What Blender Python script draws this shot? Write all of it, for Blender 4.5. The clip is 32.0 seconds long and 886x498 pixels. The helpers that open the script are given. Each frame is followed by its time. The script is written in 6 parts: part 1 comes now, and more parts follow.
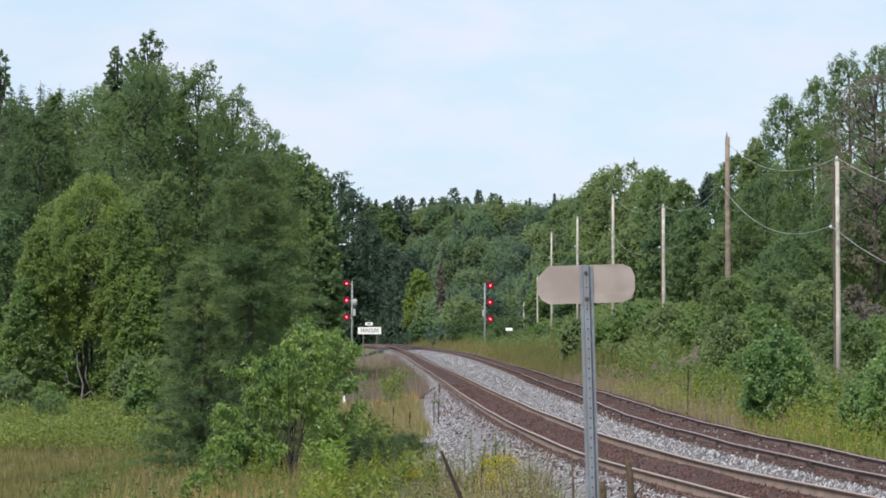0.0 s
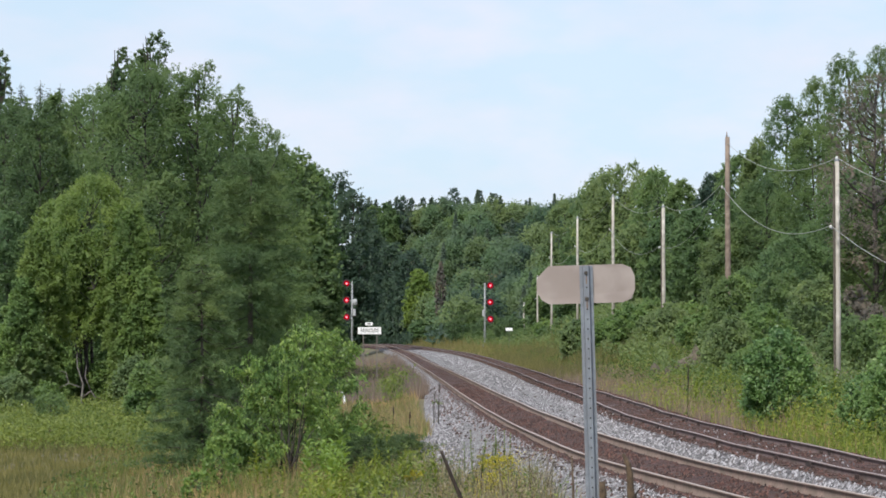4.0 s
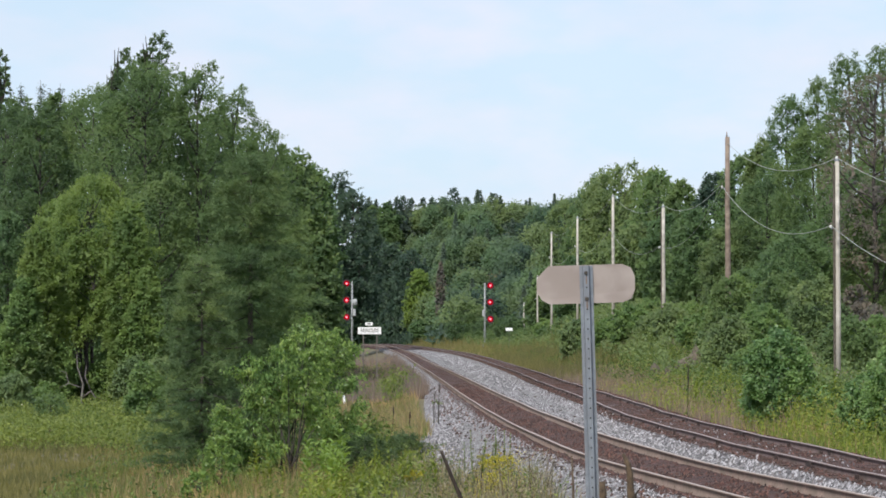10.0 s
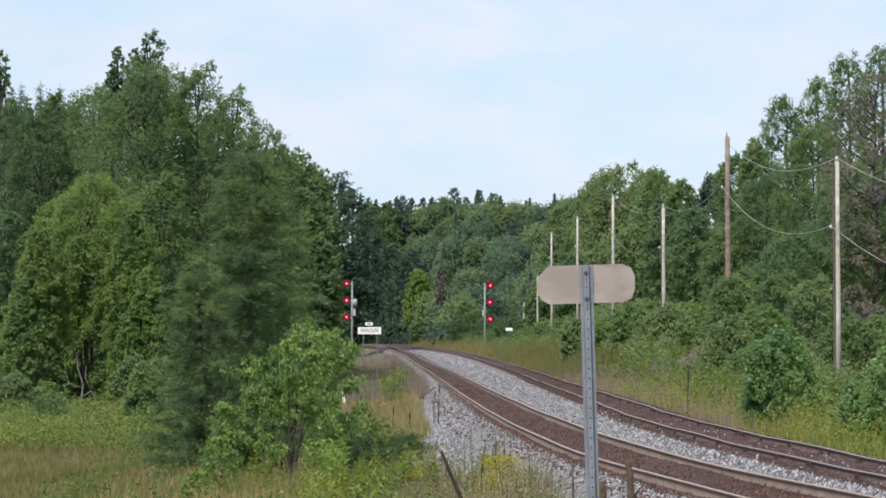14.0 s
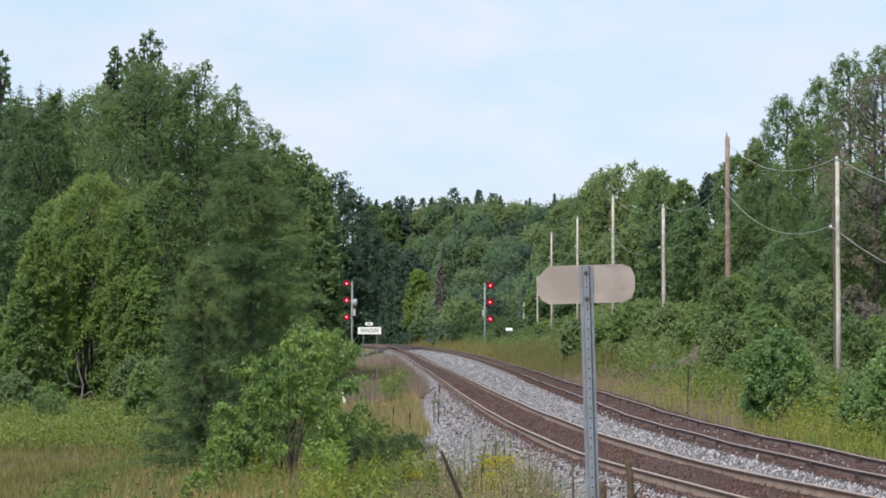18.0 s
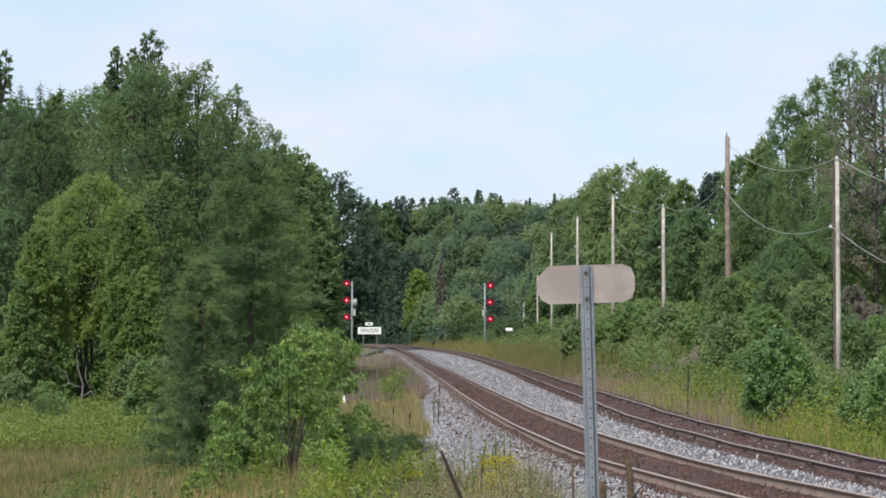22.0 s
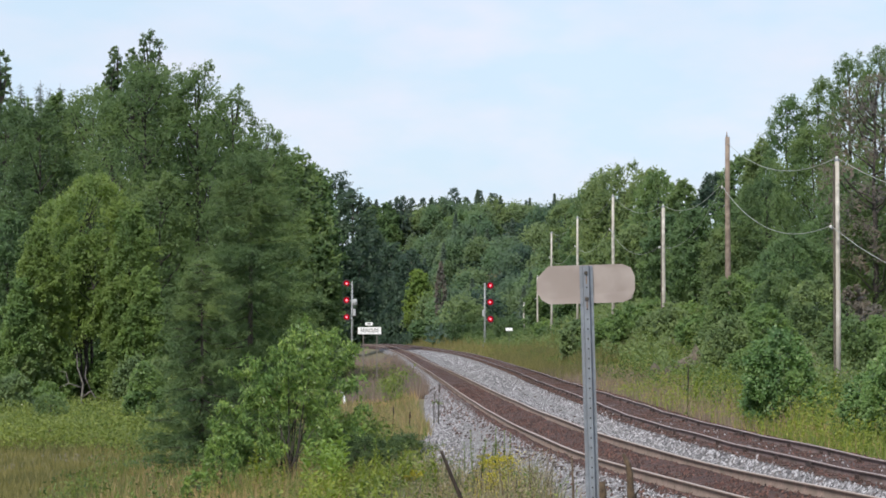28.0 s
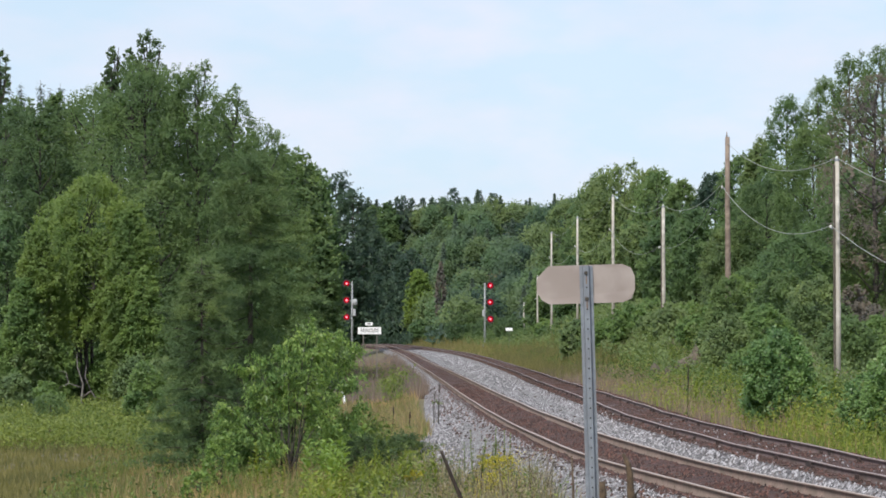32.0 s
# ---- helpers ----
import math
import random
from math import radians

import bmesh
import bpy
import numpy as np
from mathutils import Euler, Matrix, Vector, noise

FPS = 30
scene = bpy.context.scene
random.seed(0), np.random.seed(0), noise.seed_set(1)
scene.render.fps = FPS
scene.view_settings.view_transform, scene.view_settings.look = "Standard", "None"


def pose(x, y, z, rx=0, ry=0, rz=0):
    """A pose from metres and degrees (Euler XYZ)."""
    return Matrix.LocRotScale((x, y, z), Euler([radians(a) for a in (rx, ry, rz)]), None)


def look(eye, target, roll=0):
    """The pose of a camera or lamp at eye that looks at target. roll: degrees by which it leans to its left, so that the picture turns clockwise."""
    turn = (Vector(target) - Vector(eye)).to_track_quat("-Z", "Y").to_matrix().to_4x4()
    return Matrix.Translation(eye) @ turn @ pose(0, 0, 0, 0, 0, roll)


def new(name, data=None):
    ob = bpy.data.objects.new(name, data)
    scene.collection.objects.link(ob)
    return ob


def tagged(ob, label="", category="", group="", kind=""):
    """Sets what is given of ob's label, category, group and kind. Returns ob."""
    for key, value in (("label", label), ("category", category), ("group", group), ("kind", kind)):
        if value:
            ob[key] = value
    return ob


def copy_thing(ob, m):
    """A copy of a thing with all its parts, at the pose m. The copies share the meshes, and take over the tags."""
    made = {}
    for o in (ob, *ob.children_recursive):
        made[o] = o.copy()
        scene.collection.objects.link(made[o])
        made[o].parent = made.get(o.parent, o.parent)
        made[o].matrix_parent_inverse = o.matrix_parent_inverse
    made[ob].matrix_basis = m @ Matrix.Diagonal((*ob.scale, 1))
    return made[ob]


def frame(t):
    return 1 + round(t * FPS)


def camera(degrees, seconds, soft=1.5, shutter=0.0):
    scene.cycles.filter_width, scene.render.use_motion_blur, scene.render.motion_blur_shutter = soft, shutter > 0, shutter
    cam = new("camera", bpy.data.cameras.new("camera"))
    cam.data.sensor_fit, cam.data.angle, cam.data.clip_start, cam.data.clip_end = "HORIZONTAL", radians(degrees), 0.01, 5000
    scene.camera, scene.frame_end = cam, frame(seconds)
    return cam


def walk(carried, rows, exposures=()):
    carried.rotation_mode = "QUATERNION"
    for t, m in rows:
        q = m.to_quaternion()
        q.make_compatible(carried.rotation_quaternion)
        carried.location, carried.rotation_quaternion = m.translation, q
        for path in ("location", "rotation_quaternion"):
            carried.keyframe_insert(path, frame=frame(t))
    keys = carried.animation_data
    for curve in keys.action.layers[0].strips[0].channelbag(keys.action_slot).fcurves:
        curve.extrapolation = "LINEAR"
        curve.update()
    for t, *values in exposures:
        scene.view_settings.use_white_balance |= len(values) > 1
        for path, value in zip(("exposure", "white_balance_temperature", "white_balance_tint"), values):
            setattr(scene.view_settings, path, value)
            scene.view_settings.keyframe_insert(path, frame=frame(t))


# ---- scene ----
cam = camera(18.5, 32.0, soft=1.75)
EYE = 2.5                       # lens above the rail heads
TILT = 1.893                    # degrees up
stand = pose(0, 0, EYE, 90 + TILT, 0, 0)
EXPOSE = 0.15
walk(cam, [(0, stand), (32, stand)], exposures=[(0, EXPOSE), (32, EXPOSE)])

# ---- light ----
SUN_AZ, SUN_EL = radians(-154), radians(47)
world = bpy.data.worlds.new("sky")
scene.world = world
world.use_nodes = True
wn, wl = world.node_tree.nodes, world.node_tree.links
wn.clear()
sky = wn.new("ShaderNodeTexSky")
sky.sky_type, sky.sun_disc = "NISHITA", False
sky.sun_elevation, sky.sun_rotation = SUN_EL, SUN_AZ
sky.air_density, sky.dust_density, sky.ozone_density = 1.0, 1.2, 1.0
back = wn.new("ShaderNodeBackground")
back.inputs[1].default_value = 0.12
wout = wn.new("ShaderNodeOutputWorld")
# thin high cloud
wco = wn.new("ShaderNodeTexCoord")
wmap = wn.new("ShaderNodeMapping")
wmap.inputs["Scale"].default_value = (9, 9, 22)
wno = wn.new("ShaderNodeTexNoise")
wno.inputs["Scale"].default_value, wno.inputs["Detail"].default_value = 1.0, 3
wramp = wn.new("ShaderNodeValToRGB")
wramp.color_ramp.elements[0].position, wramp.color_ramp.elements[1].position = 0.42, 0.72
wramp.color_ramp.elements[0].color, wramp.color_ramp.elements[1].color = (0.72, 0.72, 0.72, 1), (0.9, 0.9, 0.9, 1)
wmix = wn.new("ShaderNodeMix")
wmix.data_type = "RGBA"
wveil = wn.new("ShaderNodeMix")
wveil.data_type = "RGBA"
wveil.inputs["A"].default_value, wveil.inputs["B"].default_value = (5.25, 6.5, 7.9, 1), (6.75, 6.75, 7.9, 1)
wpuff = wn.new("ShaderNodeTexNoise")
wpuff.inputs["Scale"].default_value, wpuff.inputs["Detail"].default_value = 2.4, 4
wl.new(wmap.outputs[0], wpuff.inputs["Vector"])
wsoft = wn.new("ShaderNodeValToRGB")
wsoft.color_ramp.elements[0].position, wsoft.color_ramp.elements[1].position = 0.38, 0.8
wl.new(wpuff.outputs[0], wsoft.inputs[0])
wl.new(wsoft.outputs[0], wveil.inputs["Factor"])
wl.new(wveil.outputs["Result"], wmix.inputs["B"])
wl.new(wco.outputs["Generated"], wmap.inputs[0])
wl.new(wmap.outputs[0], wno.inputs["Vector"])
wl.new(wno.outputs[0], wramp.inputs[0])
wl.new(wramp.outputs[0], wmix.inputs["Factor"])
wl.new(sky.outputs[0], wmix.inputs["A"])
wl.new(wmix.outputs["Result"], back.inputs[0])
wl.new(back.outputs[0], wout.inputs[0])
sun_data = bpy.data.lights.new("sun", "SUN")
sun_data.energy, sun_data.angle, sun_data.color = 3.7, radians(0.53), (1.0, 0.95, 0.86)
sun = new("sun", sun_data)
toward = Vector((math.sin(SUN_AZ) * math.cos(SUN_EL), math.cos(SUN_AZ) * math.cos(SUN_EL), math.sin(SUN_EL)))
sun.matrix_world = look(toward * 100, (0, 0, 0))


# ---- materials ----
def blank(name):
    m = bpy.data.materials.new(name)
    m.use_nodes = True
    n, l = m.node_tree.nodes, m.node_tree.links
    n.clear()
    out = n.new("ShaderNodeOutputMaterial")
    b = n.new("ShaderNodeBsdfPrincipled")
    l.new(b.outputs[0], out.inputs[0])
    return m, n, l, b, out


def ramp(n, stops):
    r = n.new("ShaderNodeValToRGB")
    e = r.color_ramp.elements
    while len(e) < len(stops):
        e.new(0.5)
    for k, (p, c) in zip(e, stops):
        k.position, k.color = p, (*c, 1)
    return r


def mixed(n, l, fac, a, b, mode="MIX"):
    m = n.new("ShaderNodeMix")
    m.data_type, m.blend_type = "RGBA", mode
    for key, v in (("Factor", fac), ("A", a), ("B", b)):
        if isinstance(v, (int, float)):
            m.inputs[key].default_value = v
        elif isinstance(v, tuple):
            m.inputs[key].default_value = (*v, 1)
        else:
            l.new(v, m.inputs[key])
    return m.outputs["Result"]


def surface(name, dark, light, scale=6.0, rough=0.8, metal=0.0, bump=0.3, stain=None, stain_scale=0.7, vary=0.0, detail=8.0):
    """Two-scale mottled surface: fine grain between dark and light, and larger stains."""
    m, n, l, b, _ = blank(name)
    co = n.new("ShaderNodeTexCoord")
    fine = n.new("ShaderNodeTexNoise")
    fine.inputs["Scale"].default_value, fine.inputs["Detail"].default_value = scale, detail
    l.new(co.outputs["Object"], fine.inputs["Vector"])
    r = ramp(n, [(0.3, dark), (0.7, light)])
    l.new(fine.outputs[0], r.inputs[0])
    col = r.outputs[0]
    if stain:
        big = n.new("ShaderNodeTexNoise")
        big.inputs["Scale"].default_value, big.inputs["Detail"].default_value = stain_scale, 4
        l.new(co.outputs["Object"], big.inputs["Vector"])
        br = ramp(n, [(0.42, (0, 0, 0)), (0.66, (1, 1, 1))])
        l.new(big.outputs[0], br.inputs[0])
        col = mixed(n, l, br.outputs[0], col, stain)
    if vary:
        info = n.new("ShaderNodeObjectInfo")
        vr = ramp(n, [(0, (1 - vary,) * 3), (1, (1 + vary,) * 3)])
        l.new(info.outputs["Random"], vr.inputs[0])
        col = mixed(n, l, 1.0, col, vr.outputs[0], "MULTIPLY")
    l.new(col, b.inputs["Base Color"])
    b.inputs["Roughness"].default_value, b.inputs["Metallic"].default_value = rough, metal
    if bump:
        bp = n.new("ShaderNodeBump")
        bp.inputs["Strength"].default_value, bp.inputs["Distance"].default_value = bump, 0.02
        l.new(fine.outputs[0], bp.inputs["Height"])
        l.new(bp.outputs[0], b.inputs["Normal"])
    return m


def leafy(name, dark, mid, light, gloss=0.5, through_light=0.4, patch=0.35):
    """Leaves: each one its own shade, whole boughs lighter or yellower, light passing through."""
    m, n, l, b, out = blank(name)
    geo = n.new("ShaderNodeNewGeometry")
    if name.startswith("leaf"):      # tree leaves differ less from one another than herbs do
        dark, light = (tuple(0.5 * p + 0.5 * q for p, q in zip(mid, c)) for c in (dark, light))
    r = ramp(n, [(0.0, dark), (0.5, mid), (1.0, light)])
    l.new(geo.outputs["Random Per Island"], r.inputs[0])
    co = n.new("ShaderNodeTexCoord")
    big = n.new("ShaderNodeTexNoise")
    big.inputs["Scale"].default_value, big.inputs["Detail"].default_value = patch, 2
    l.new(co.outputs["Object"], big.inputs["Vector"])
    br = ramp(n, [(0.3, (0.72, 0.78, 0.8)), (0.7, (1.25, 1.18, 0.95))])
    l.new(big.outputs[0], br.inputs[0])
    col = mixed(n, l, 1.0, r.outputs[0], br.outputs[0], "MULTIPLY")
    info = n.new("ShaderNodeObjectInfo")
    vr = ramp(n, [(0, (0.86, 0.9, 0.92)), (1, (1.14, 1.08, 1.0))])
    l.new(info.outputs["Random"], vr.inputs[0])
    col = mixed(n, l, 1.0, col, vr.outputs[0], "MULTIPLY")
    l.new(col, b.inputs["Base Color"])
    b.inputs["Roughness"].default_value = gloss
    b.inputs["Specular IOR Level"].default_value = 0.3
    tr = n.new("ShaderNodeBsdfTranslucent")
    l.new(mixed(n, l, 1.0, col, (1.1, 1.15, 0.65), "MULTIPLY"), tr.inputs[0])
    mx = n.new("ShaderNodeMixShader")
    mx.inputs[0].default_value = through_light
    l.new(b.outputs[0], mx.inputs[1])
    l.new(tr.outputs[0], mx.inputs[2])
    l.new(mx.outputs[0], out.inputs[0])
    return m


def plain(name, col, rough=0.5, metal=0.0):
    m, n, l, b, _ = blank(name)
    b.inputs["Base Color"].default_value = (*col, 1)
    b.inputs["Roughness"].default_value, b.inputs["Metallic"].default_value = rough, metal
    return m


def glowing(name, col, power):
    m, n, l, b, out = blank(name)
    e = n.new("ShaderNodeEmission")
    e.inputs[0].default_value, e.inputs[1].default_value = (*col, 1), power
    l.new(e.outputs[0], out.inputs[0])
    return m


LEAF_OLIVE = leafy("leaf_olive", (0.094, 0.15, 0.066), (0.122, 0.19, 0.081), (0.16, 0.228, 0.1), through_light=0.45)
LEAF_GREEN = leafy("leaf_green", (0.085, 0.146, 0.067), (0.11, 0.184, 0.081), (0.146, 0.226, 0.1))
LEAF_BRIGHT = leafy("leaf_bright", (0.138, 0.208, 0.072), (0.175, 0.256, 0.086), (0.216, 0.298, 0.106), through_light=0.5)
LEAF_LIME = leafy("leaf_lime", (0.122, 0.187, 0.0432), (0.158, 0.23, 0.054), (0.202, 0.274, 0.0684))
# green darkened to carry the shade of the woods past the curve
LEAF_SHADE = leafy("leaf_shade", (0.038, 0.07, 0.054), (0.047, 0.085, 0.064), (0.062, 0.103, 0.073))
LEAF_DEEP = leafy("leaf_deep", (0.0686, 0.117, 0.0515), (0.0824, 0.138, 0.061), (0.102, 0.163, 0.0719))
# far hill leaves: distance haze is in the colours, bluer and greyer
LEAF_FAR_HAZE = leafy("leaf_far_haze", (0.088, 0.15, 0.088), (0.104, 0.174, 0.099), (0.124, 0.198, 0.113), patch=0.06)
LEAF_HAZE_WARM = leafy("leaf_haze_warm", (0.115, 0.167, 0.084), (0.136, 0.195, 0.095), (0.162, 0.226, 0.11), patch=0.06)
LEAF_HAZE_DEEP = leafy("leaf_haze_deep", (0.068, 0.115, 0.08), (0.08, 0.135, 0.09), (0.098, 0.155, 0.1), patch=0.06)
LEAF_SHRUB = leafy("shrub_leaf", (0.092, 0.168, 0.056), (0.17, 0.278, 0.09), (0.29, 0.395, 0.13), gloss=0.35, patch=0.9)
LEAF_BUSH = leafy("leaf_bush", (0.12, 0.178, 0.08), (0.15, 0.213, 0.096), (0.185, 0.252, 0.118), patch=0.8)
LEAF_HAZEL = leafy("hazel_leaf", (0.1, 0.19, 0.07), (0.155, 0.26, 0.1), (0.2, 0.31, 0.125), gloss=0.4, patch=0.9)
LEAF_HEDGE = leafy("leaf_hedge", (0.101, 0.172, 0.0622), (0.137, 0.22, 0.0746), (0.189, 0.271, 0.0932), patch=0.9)
LEAF_GREY = leafy("leaf_grey", (0.095, 0.086, 0.08), (0.12, 0.107, 0.1), (0.145, 0.127, 0.118), through_light=0.2)
NEEDLE_LARCH = leafy("needle_larch", (0.0981, 0.157, 0.0758), (0.12, 0.184, 0.0872), (0.156, 0.219, 0.102), gloss=0.6, patch=0.6)
NEEDLE_JUNIPER = leafy("needle_juniper", (0.06, 0.1, 0.05), (0.1, 0.15, 0.072), (0.15, 0.205, 0.1), gloss=0.6, patch=0.9)
NEEDLE_DARK = leafy("needle_dark", (0.0453, 0.0733, 0.0809), (0.0571, 0.0883, 0.0922), (0.0728, 0.103, 0.104), gloss=0.6)
# pine needles greyed towards blue, with the distance haze in the colour
NEEDLE_HAZE = leafy("needle_haze", (0.075, 0.115, 0.105), (0.095, 0.14, 0.125), (0.12, 0.165, 0.145), gloss=0.6)
GRASS_DRY = leafy("grass_dry", (0.21, 0.162, 0.0925), (0.325, 0.247, 0.145), (0.44, 0.33, 0.216), gloss=0.7, patch=0.5)
GRASS_GREEN = leafy("grass_green", (0.084, 0.132, 0.036), (0.144, 0.204, 0.0576), (0.228, 0.276, 0.0864), gloss=0.6, patch=0.4)
GRASS_MARSH = leafy("grass_marsh", (0.118, 0.122, 0.0551), (0.177, 0.168, 0.0734), (0.246, 0.214, 0.104), gloss=0.7, patch=0.25)
STALK = leafy("dead_stalk", (0.12, 0.09, 0.0936), (0.192, 0.15, 0.158), (0.264, 0.216, 0.216), gloss=0.8, through_light=0.15)
DARK_STEM = leafy("dark_stem", (0.045, 0.032, 0.024), (0.075, 0.055, 0.04), (0.12, 0.09, 0.07), through_light=0.1)
SEED = leafy("seed_head", (0.06, 0.052, 0.042), (0.18, 0.16, 0.125), (0.36, 0.325, 0.26), through_light=0.2)
WEED_BRIGHT = leafy("bright_weed", (0.14, 0.19, 0.034), (0.2, 0.255, 0.048), (0.28, 0.32, 0.07), patch=0.7)
WEED = leafy("weed", (0.045, 0.08, 0.022), (0.11, 0.165, 0.044), (0.25, 0.3, 0.09), patch=0.5)
MILKWEED = leafy("milkweed_leaf", (0.16, 0.25, 0.07), (0.21, 0.31, 0.085), (0.28, 0.38, 0.11), patch=0.9)
HERB = leafy("herb", (0.09, 0.135, 0.04), (0.14, 0.19, 0.055), (0.2, 0.25, 0.08), patch=0.3)
PETAL = leafy("white_petal", (0.5, 0.52, 0.5), (0.62, 0.64, 0.6), (0.75, 0.75, 0.7), gloss=0.7)
GOLDEN = leafy("goldenrod_bloom", (0.324, 0.292, 0.0311), (0.454, 0.404, 0.0467), (0.594, 0.539, 0.0934), gloss=0.7)
GRASS_TAWNY = leafy("grass_tawny", (0.12, 0.125, 0.055), (0.185, 0.175, 0.08), (0.27, 0.235, 0.125), gloss=0.7, patch=0.15)
SOIL = surface("soil_and_thatch", (0.05, 0.046, 0.022), (0.115, 0.1, 0.045), 3.0, 0.95, bump=0.6, stain=(0.16, 0.125, 0.065), stain_scale=0.25)
BARK = surface("bark", (0.045, 0.038, 0.03), (0.13, 0.11, 0.09), 9, 0.9, bump=0.6)
BARK_DARK = surface("dark_bark", (0.025, 0.022, 0.02), (0.07, 0.06, 0.052), 9, 0.9, bump=0.5)
BARK_GREY = surface("grey_bark", (0.09, 0.08, 0.075), (0.22, 0.2, 0.185), 7, 0.9, bump=0.5)
POLE_WOOD = surface("weathered_pole", (0.32, 0.3, 0.27), (0.58, 0.55, 0.5), 5, 0.85, bump=0.4, stain=(0.42, 0.38, 0.33), stain_scale=0.9)
POLE_BROWN = surface("brown_pole", (0.14, 0.105, 0.08), (0.3, 0.24, 0.19), 5, 0.85, bump=0.4, stain=(0.16, 0.12, 0.1), stain_scale=0.9)
TIE_WOOD = surface("creosoted_tie", (0.03, 0.018, 0.014), (0.085, 0.046, 0.035), 12, 0.9, bump=0.5, stain=(0.09, 0.052, 0.04), stain_scale=1.5, vary=0.25)
RAIL_SIDE = surface("rusty_rail", (0.14, 0.095, 0.077), (0.28, 0.2, 0.162), 14, 0.8, bump=0.2, stain=(0.15, 0.11, 0.085), stain_scale=2)
RAIL_OLD = surface("old_rail", (0.1, 0.068, 0.066), (0.19, 0.13, 0.126), 14, 0.85, bump=0.2, stain=(0.08, 0.055, 0.045), stain_scale=2)
RAIL_DARK = surface("tie_plate_rust", (0.022, 0.014, 0.013), (0.055, 0.034, 0.031), 20, 0.85, bump=0.2)
RAIL_TOP = surface("rail_head", (0.28, 0.215, 0.18), (0.43, 0.335, 0.285), 20, 0.5, metal=0.15, bump=0.05)
RAIL_TOP_OLD = surface("old_rail_head", (0.19, 0.145, 0.135), (0.34, 0.27, 0.25), 20, 0.6, metal=0.05, bump=0.05)
GALV = surface("galvanised_steel", (0.2, 0.22, 0.255), (0.3, 0.325, 0.365), 25, 0.42, metal=0.55, bump=0.05, stain=(0.23, 0.24, 0.265), stain_scale=5)
ALU = surface("aluminium_sheet", (0.27, 0.225, 0.205), (0.36, 0.3, 0.275), 2.0, 0.5, metal=0.3, bump=0.05, stain=(0.4, 0.345, 0.32), stain_scale=4)
STEEL_PAINT = surface("grey_mast_paint", (0.3, 0.31, 0.32), (0.43, 0.44, 0.45), 6, 0.55, bump=0.1)
BLACK = surface("black_paint", (0.012, 0.012, 0.013), (0.03, 0.03, 0.032), 6, 0.6, bump=0.1)
WHITE = surface("white_paint", (0.84, 0.85, 0.86), (0.92, 0.92, 0.92), 4, 0.5, bump=0.05)
ROCK = surface("granite", (0.07, 0.055, 0.042), (0.19, 0.155, 0.125), 4, 0.9, bump=0.8, stain=(0.045, 0.055, 0.022), stain_scale=1.6)
STICK = surface("dead_wood", (0.013, 0.009, 0.007), (0.042, 0.028, 0.02), 18, 0.9, bump=0.5)
DRY_STEM = surface("dry_stem", (0.04, 0.027, 0.017), (0.11, 0.075, 0.045), 18, 0.9, bump=0.5)
WIRE = plain("weathered_wire", (0.34, 0.36, 0.33), 0.7, 0.2)
PORCELAIN = plain("porcelain", (0.75, 0.76, 0.74), 0.25)
RED_LENS = glowing("red_lens", (0.5, 0.004, 0.02), 0.7)
RED_CORE = glowing("red_lamp_core", (1.0, 0.2, 0.25), 2.2)


def gravel_material(name):
    """Crushed stone, rusted brown where brake dust and rust fall round the rails."""
    m, n, l, b, _ = blank(name)
    co = n.new("ShaderNodeTexCoord")
    v = n.new("ShaderNodeTexVoronoi")
    v.inputs["Scale"].default_value = 11
    l.new(co.outputs["Object"], v.inputs["Vector"])
    grey = ramp(n, [(0, (0.07, 0.066, 0.067)), (0.5, (0.19, 0.184, 0.187)), (1, (0.37, 0.36, 0.362))])
    brown = ramp(n, [(0, (0.02, 0.01, 0.009)), (0.6, (0.058, 0.0235, 0.0175)), (1, (0.115, 0.052, 0.041))])
    for r in (grey, brown):
        l.new(v.outputs["Color"], r.inputs[0])
    at = n.new("ShaderNodeAttribute")
    at.attribute_name = "rust"
    nz = n.new("ShaderNodeTexNoise")
    nz.inputs["Scale"].default_value = 1.2
    l.new(co.outputs["Object"], nz.inputs["Vector"])
    add = n.new("ShaderNodeMath")
    add.operation = "MULTIPLY_ADD"
    l.new(nz.outputs[0], add.inputs[0])
    add.inputs[1].default_value = 0.5
    l.new(at.outputs["Fac"], add.inputs[2])
    edge = ramp(n, [(0.45, (0, 0, 0)), (0.8, (1, 1, 1))])
    l.new(add.outputs[0], edge.inputs[0])
    wide = n.new("ShaderNodeTexNoise")
    wide.inputs["Scale"].default_value, wide.inputs["Detail"].default_value = 2.2, 6
    l.new(co.outputs["Object"], wide.inputs["Vector"])
    tone = ramp(n, [(0.35, (0.6, 0.59, 0.58)), (0.65, (1.2, 1.2, 1.2))])
    l.new(wide.outputs[0], tone.inputs[0])
    both = mixed(n, l, edge.outputs[0], grey.outputs[0], brown.outputs[0])
    l.new(mixed(n, l, 1.0, both, tone.outputs[0], "MULTIPLY"), b.inputs["Base Color"])
    b.inputs["Roughness"].default_value = 0.9
    bp = n.new("ShaderNodeBump")
    bp.inputs["Strength"].default_value, bp.inputs["Distance"].default_value = 0.9, 0.04
    l.new(v.outputs["Distance"], bp.inputs["Height"])
    l.new(bp.outputs[0], b.inputs["Normal"])
    return m


def stone_material(name, stops):
    m, n, l, b, _ = blank(name)
    geo = n.new("ShaderNodeNewGeometry")
    r = ramp(n, stops)
    l.new(geo.outputs["Random Per Island"], r.inputs[0])
    l.new(r.outputs[0], b.inputs["Base Color"])
    b.inputs["Roughness"].default_value = 0.9
    return m


